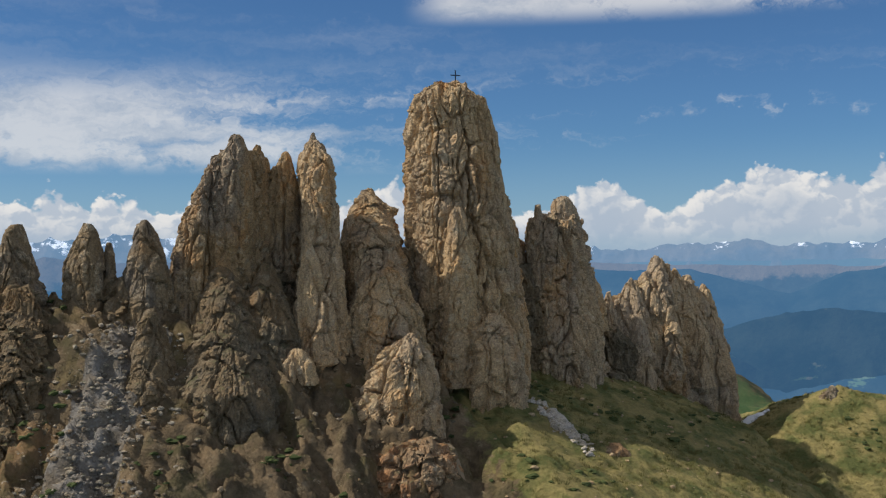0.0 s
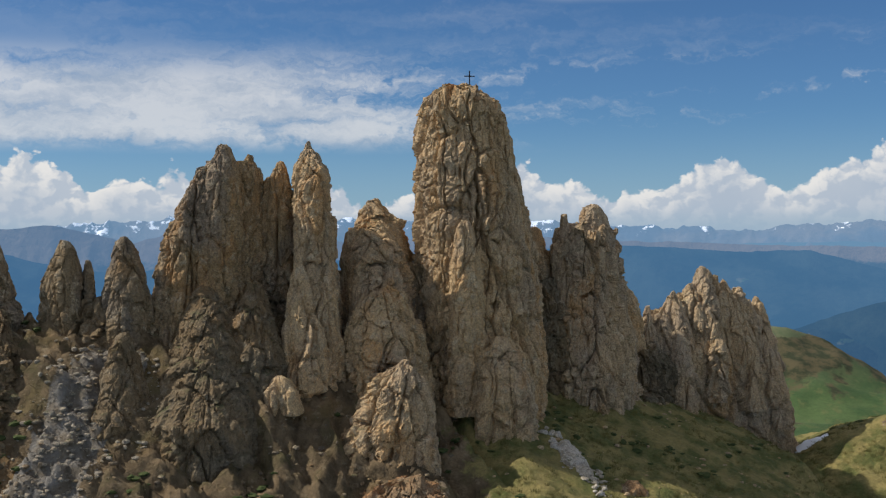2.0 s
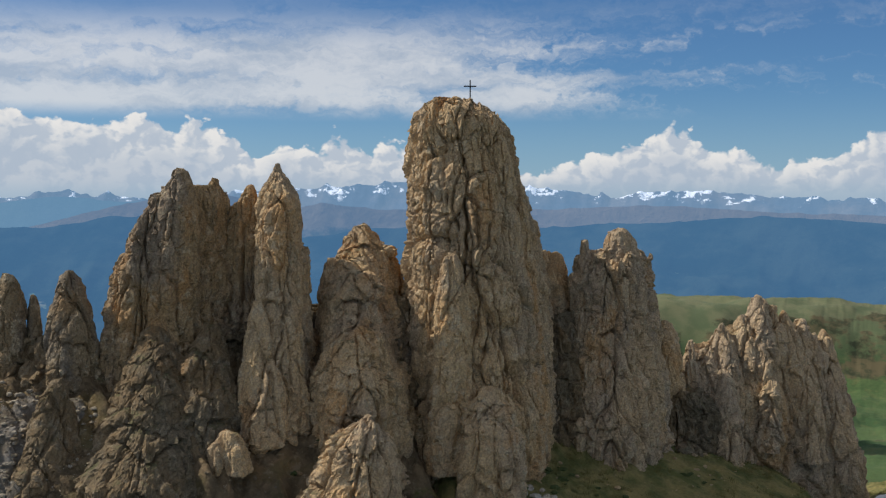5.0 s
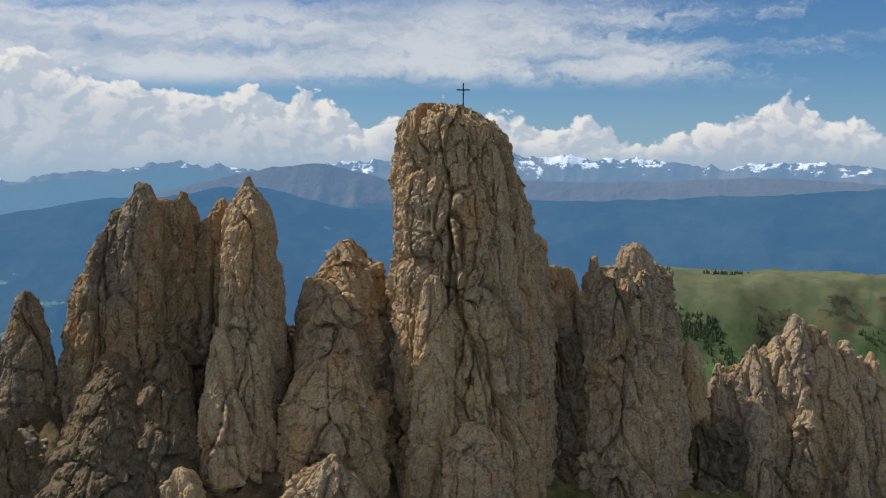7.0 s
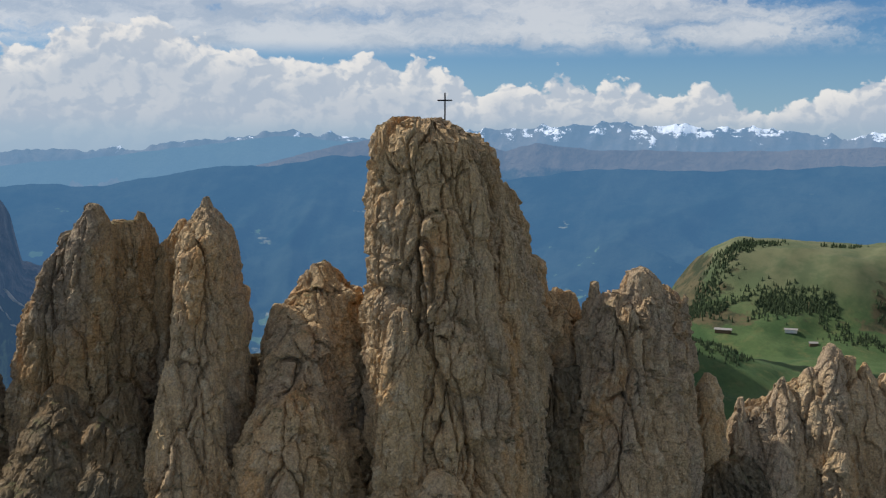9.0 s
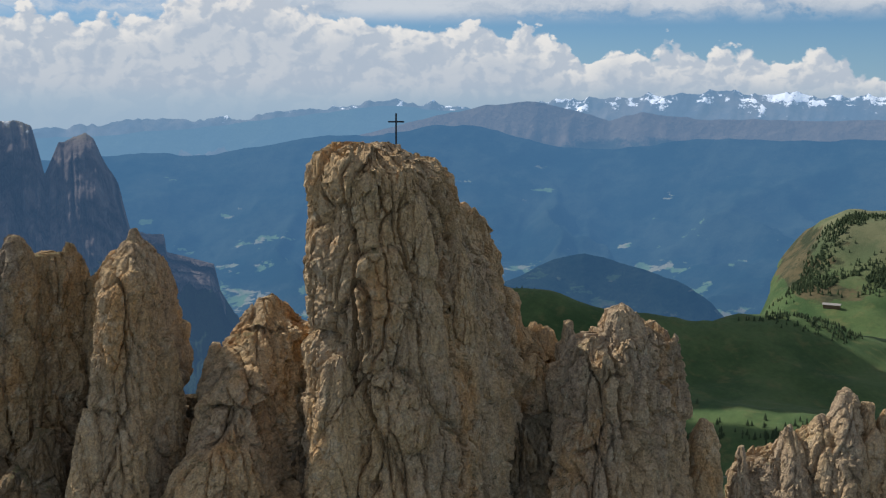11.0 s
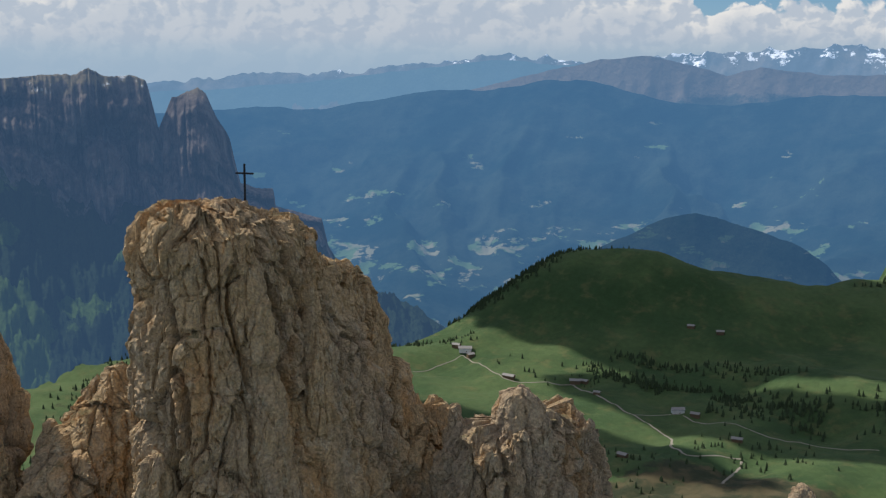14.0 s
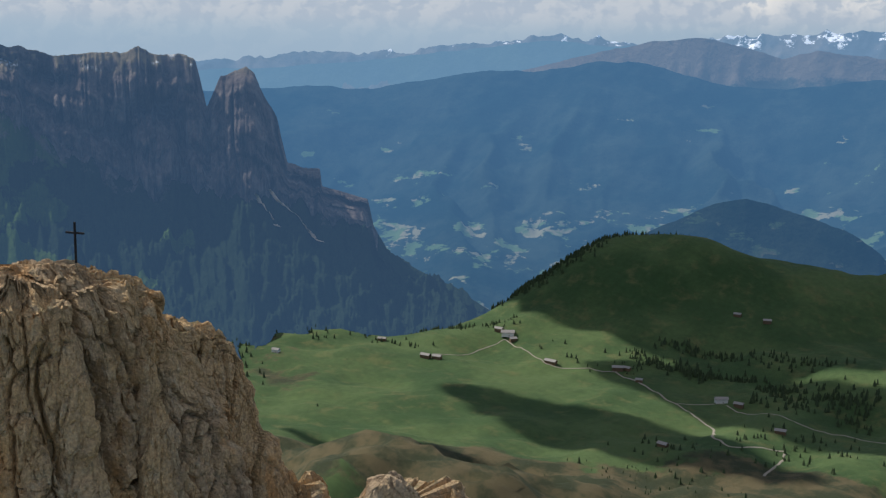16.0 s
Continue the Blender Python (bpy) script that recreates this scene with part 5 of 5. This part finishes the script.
wood("scattered spruces on the alp and round the huts", [(-1460, 1470, -1260, 1560, 12, 90), (-1420, 1350, -1300, 1380, 14, 24), (-640, 1390, -560, 1300, 40, 60), (-720, 1230, -600, 1150, 50, 50), (-1150, 1490, -950, 1520, 26, 50)], 6, 13)
wood("spruce wood on the flank of the grassy hill", [(-1400, 1650, -1290, 1800, 26, 420), (-1330, 1800, -1200, 1960, 22, 320), (-1210, 1960, -1080, 2030, 12, 60), (-1010, 2090, -800, 2180, 12, 90), (-760, 2180, -560, 2260, 30, 260)])
wood("spruce forest on the steep edge of the plateau", [(-960, 2960, -700, 3080, 30, 700), (-800, 3060, -520, 3110, 28, 700), (-520, 3120, -160, 3200, 36, 700), (-980, 3020, -900, 3240, 26, 420), (-900, 3240, -820, 3330, 22, 200),
     (-560, 3010, -420, 3020, 26, 200), (-700, 3420, -560, 3440, 12, 60)], 10, 20)
wood("mixed wood and clearings below the table mountain", [(-1560, 1050, -1250, 800, 60, 420), (-1650, 1200, -1500, 1000, 50, 420), (-1300, 700, -1050, 560, 60, 220), (-1500, 1280, -1440, 1160, 24, 80)], 7, 15)
wood("dark dwarf pines on the nearer slope", [(-560, 900, -420, 980, 60, 60), (-760, 1050, -560, 1120, 60, 70), (-380, 1000, -260, 1100, 60, 60)], 3, 6)

m, n = material("weathered_timber")
p, nor = where(n)
finish(n, n.mix(n.noise(n.scaled(p, (1, 1, 6)), 1.2, 5.0), rgb(0.10, 0.065, 0.04), rgb(0.22, 0.15, 0.09)), 0.85)
TIMBER = m
m, n = material("grey_shingle_roof")
p, nor = where(n)
finish(n, n.mix(n.noise(p, 1.0, 5.0), rgb(0.20, 0.19, 0.18), rgb(0.38, 0.36, 0.34)), 0.8)
SHINGLE = m
m, n = material("lime_plaster")
p, nor = where(n)
finish(n, n.mix(n.noise(p, 0.8, 5.0), rgb(0.62, 0.60, 0.56), rgb(0.78, 0.77, 0.74)), 0.9)
PLASTER = m


def box_bm(sx, sy, z0, z1):
    bm = bmesh.new()
    bmesh.ops.create_cube(bm, size=1)
    bmesh.ops.transform(bm, matrix=Matrix.Translation((0, 0, (z0 + z1) / 2)) @ Matrix.Diagonal((sx, sy, z1 - z0, 1)), verts=bm.verts)
    return bm


def hut(x, y, turn, sx, sy, tall, label, wall):
    thing = new("alpine_hut")
    thing.matrix_world = Matrix.Translation((x, y, float(on_ground(x, y)))) @ Matrix.Rotation(turn, 4, "Z")
    tagged(thing, label, "hut", "huts on the alp")
    bm = box_bm(sx, sy, -1.5, tall)
    for s in (-1, 1):  # gables
        a, b, c = (bm.verts.new((s * sx / 2, -sy / 2, tall)), bm.verts.new((s * sx / 2, sy / 2, tall)), bm.verts.new((s * sx / 2, 0, tall + sy * 0.28)))
        bm.faces.new((a, b, c))
    part("wall", bm, wall, thing)
    for s in (-1, 1):
        bm = box_bm(sx * 1.14, sy * 0.64, 0, 0.35)
        bmesh.ops.transform(bm, matrix=Matrix.Translation((0, s * sy * 0.285, tall + sy * 0.125)) @ Matrix.Rotation(-s * 0.51, 4, "X"), verts=bm.verts)
        part("roof", bm, SHINGLE, thing)
    bm = box_bm(1.2, 0.12, 0, 2.0)
    bmesh.ops.translate(bm, vec=(sx * 0.1, -sy / 2 - 0.02, 0), verts=bm.verts)
    part("door", bm, TIMBER, thing)
    return thing


HUTS = [(-1396, 1357, 0.5, 14, 8, 4.5, 0), (-1262, 1330, 0.2, 16, 9, 5, 0), (-1245, 1340, 0.3, 15, 9, 5, 0), (-1249, 1527, 0.7, 22, 12, 7, 1), (-1272, 1530, 0.2, 14, 9, 5, 0), (-1230, 1519, 1.1, 12, 9, 5, 0),
        (-1097, 1459, 0.1, 20, 9, 4.5, 0), (-990, 1498, 0.6, 17, 9, 5, 0), (-979, 1508, 0.1, 12, 8, 4.5, 0), (-921, 1457, 0.4, 10, 7, 4, 0), (-784, 1470, 0.8, 18, 10, 6, 1), (-757, 1474, 0.2, 13, 8, 5, 0),
        (-643, 1383, 0.3, 14, 8, 4.5, 0), (-722, 1217, 0.0, 13, 8, 4.5, 0), (-1445, 1158, 0.4, 12, 8, 5, 1), (-888, 1797, 0.6, 13, 8, 4.5, 0), (-939, 1785, 0.2, 12, 8, 4.5, 0),
        (-824, 2874, 0.1, 40, 14, 8, 0), (-670, 2955, 0.2, 30, 12, 7, 1), (-603, 2910, 0.4, 20, 12, 7, 0)]
for x, y, turn, sx, sy, tall, kind in HUTS:
    hut(x, y, turn, sx, sy, tall, "white plastered farmhouse on the meadow" if kind else "small brown timber hay hut on the meadow", PLASTER if kind else TIMBER)

m, n = material("gravel_track")
p, nor = where(n)
finish(n, n.mix(n.noise(p, 0.3, 5.0), rgb(0.22, 0.20, 0.16), rgb(0.34, 0.31, 0.26)), 0.95)
TRACK = m


m, n = material("trodden_earth")
p, nor = where(n)
finish(n, n.mix(n.noise(p, 1.5, 5.0), rgb(0.20, 0.15, 0.09), rgb(0.33, 0.25, 0.16)), 0.95)
EARTH = m


def track(points, width, label, lift=0.7, mat=None):
    """A winding track laid on the ground."""
    pts = np.array(points, float)
    run = np.r_[0, np.cumsum(np.hypot(*np.diff(pts, axis=0).T))]
    k = max(8, int(run[-1] / (width * 1.5)))
    d = np.linspace(0, run[-1], k)
    x, y = np.interp(d, run, pts[:, 0]), np.interp(d, run, pts[:, 1])
    for _ in range(max(2, k // 14)):
        x[1:-1], y[1:-1] = (x[:-2] + 2 * x[1:-1] + x[2:]) / 4, (y[:-2] + 2 * y[1:-1] + y[2:]) / 4
    wob = fbm(np.stack([d / (width * 6), 0 * d, 0 * d], 1), 3, 801) * width * 0.8
    dx, dy = np.gradient(x), np.gradient(y)
    ln = np.hypot(dx, dy) + 1e-9
    nx, ny = -dy / ln, dx / ln
    cols = []
    for s in (-0.5, -0.17, 0.17, 0.5):
        px, py = x + nx * (wob + s * width), y + ny * (wob + s * width)
        cols.append(np.stack([px, py, on_ground(px, py) + lift * (1 if abs(s) < 0.3 else 0.35)], 1))
    ob = new("path", grid_mesh("path", np.stack(cols, 1).reshape(-1, 3), k, 4, mat=mat or TRACK, shade=True))
    return tagged(ob, label, "path", kind="structure")


track([(-990, 1490), (-823, 1406), (-734, 1368), (-700, 1300), (-651, 1261), (-612, 1345), (-592, 1283), (-578, 1214)], 3.4, "winding pale gravel track over the meadow")
track([(-823, 1406), (-784, 1465), (-640, 1440), (-480, 1470)], 2.8, "pale gravel track past the huts")
track([(-1262, 1335), (-1249, 1520), (-1097, 1450), (-990, 1490)], 2.2, "narrow track joining the huts")
track([(-3.4, -15.5), (-1.5, -19.5), (1.2, -23.4), (3.6, -28.5), (6.2, -33.1)], 0.85, "trodden earth footpath down the flank", 0.14, EARTH)
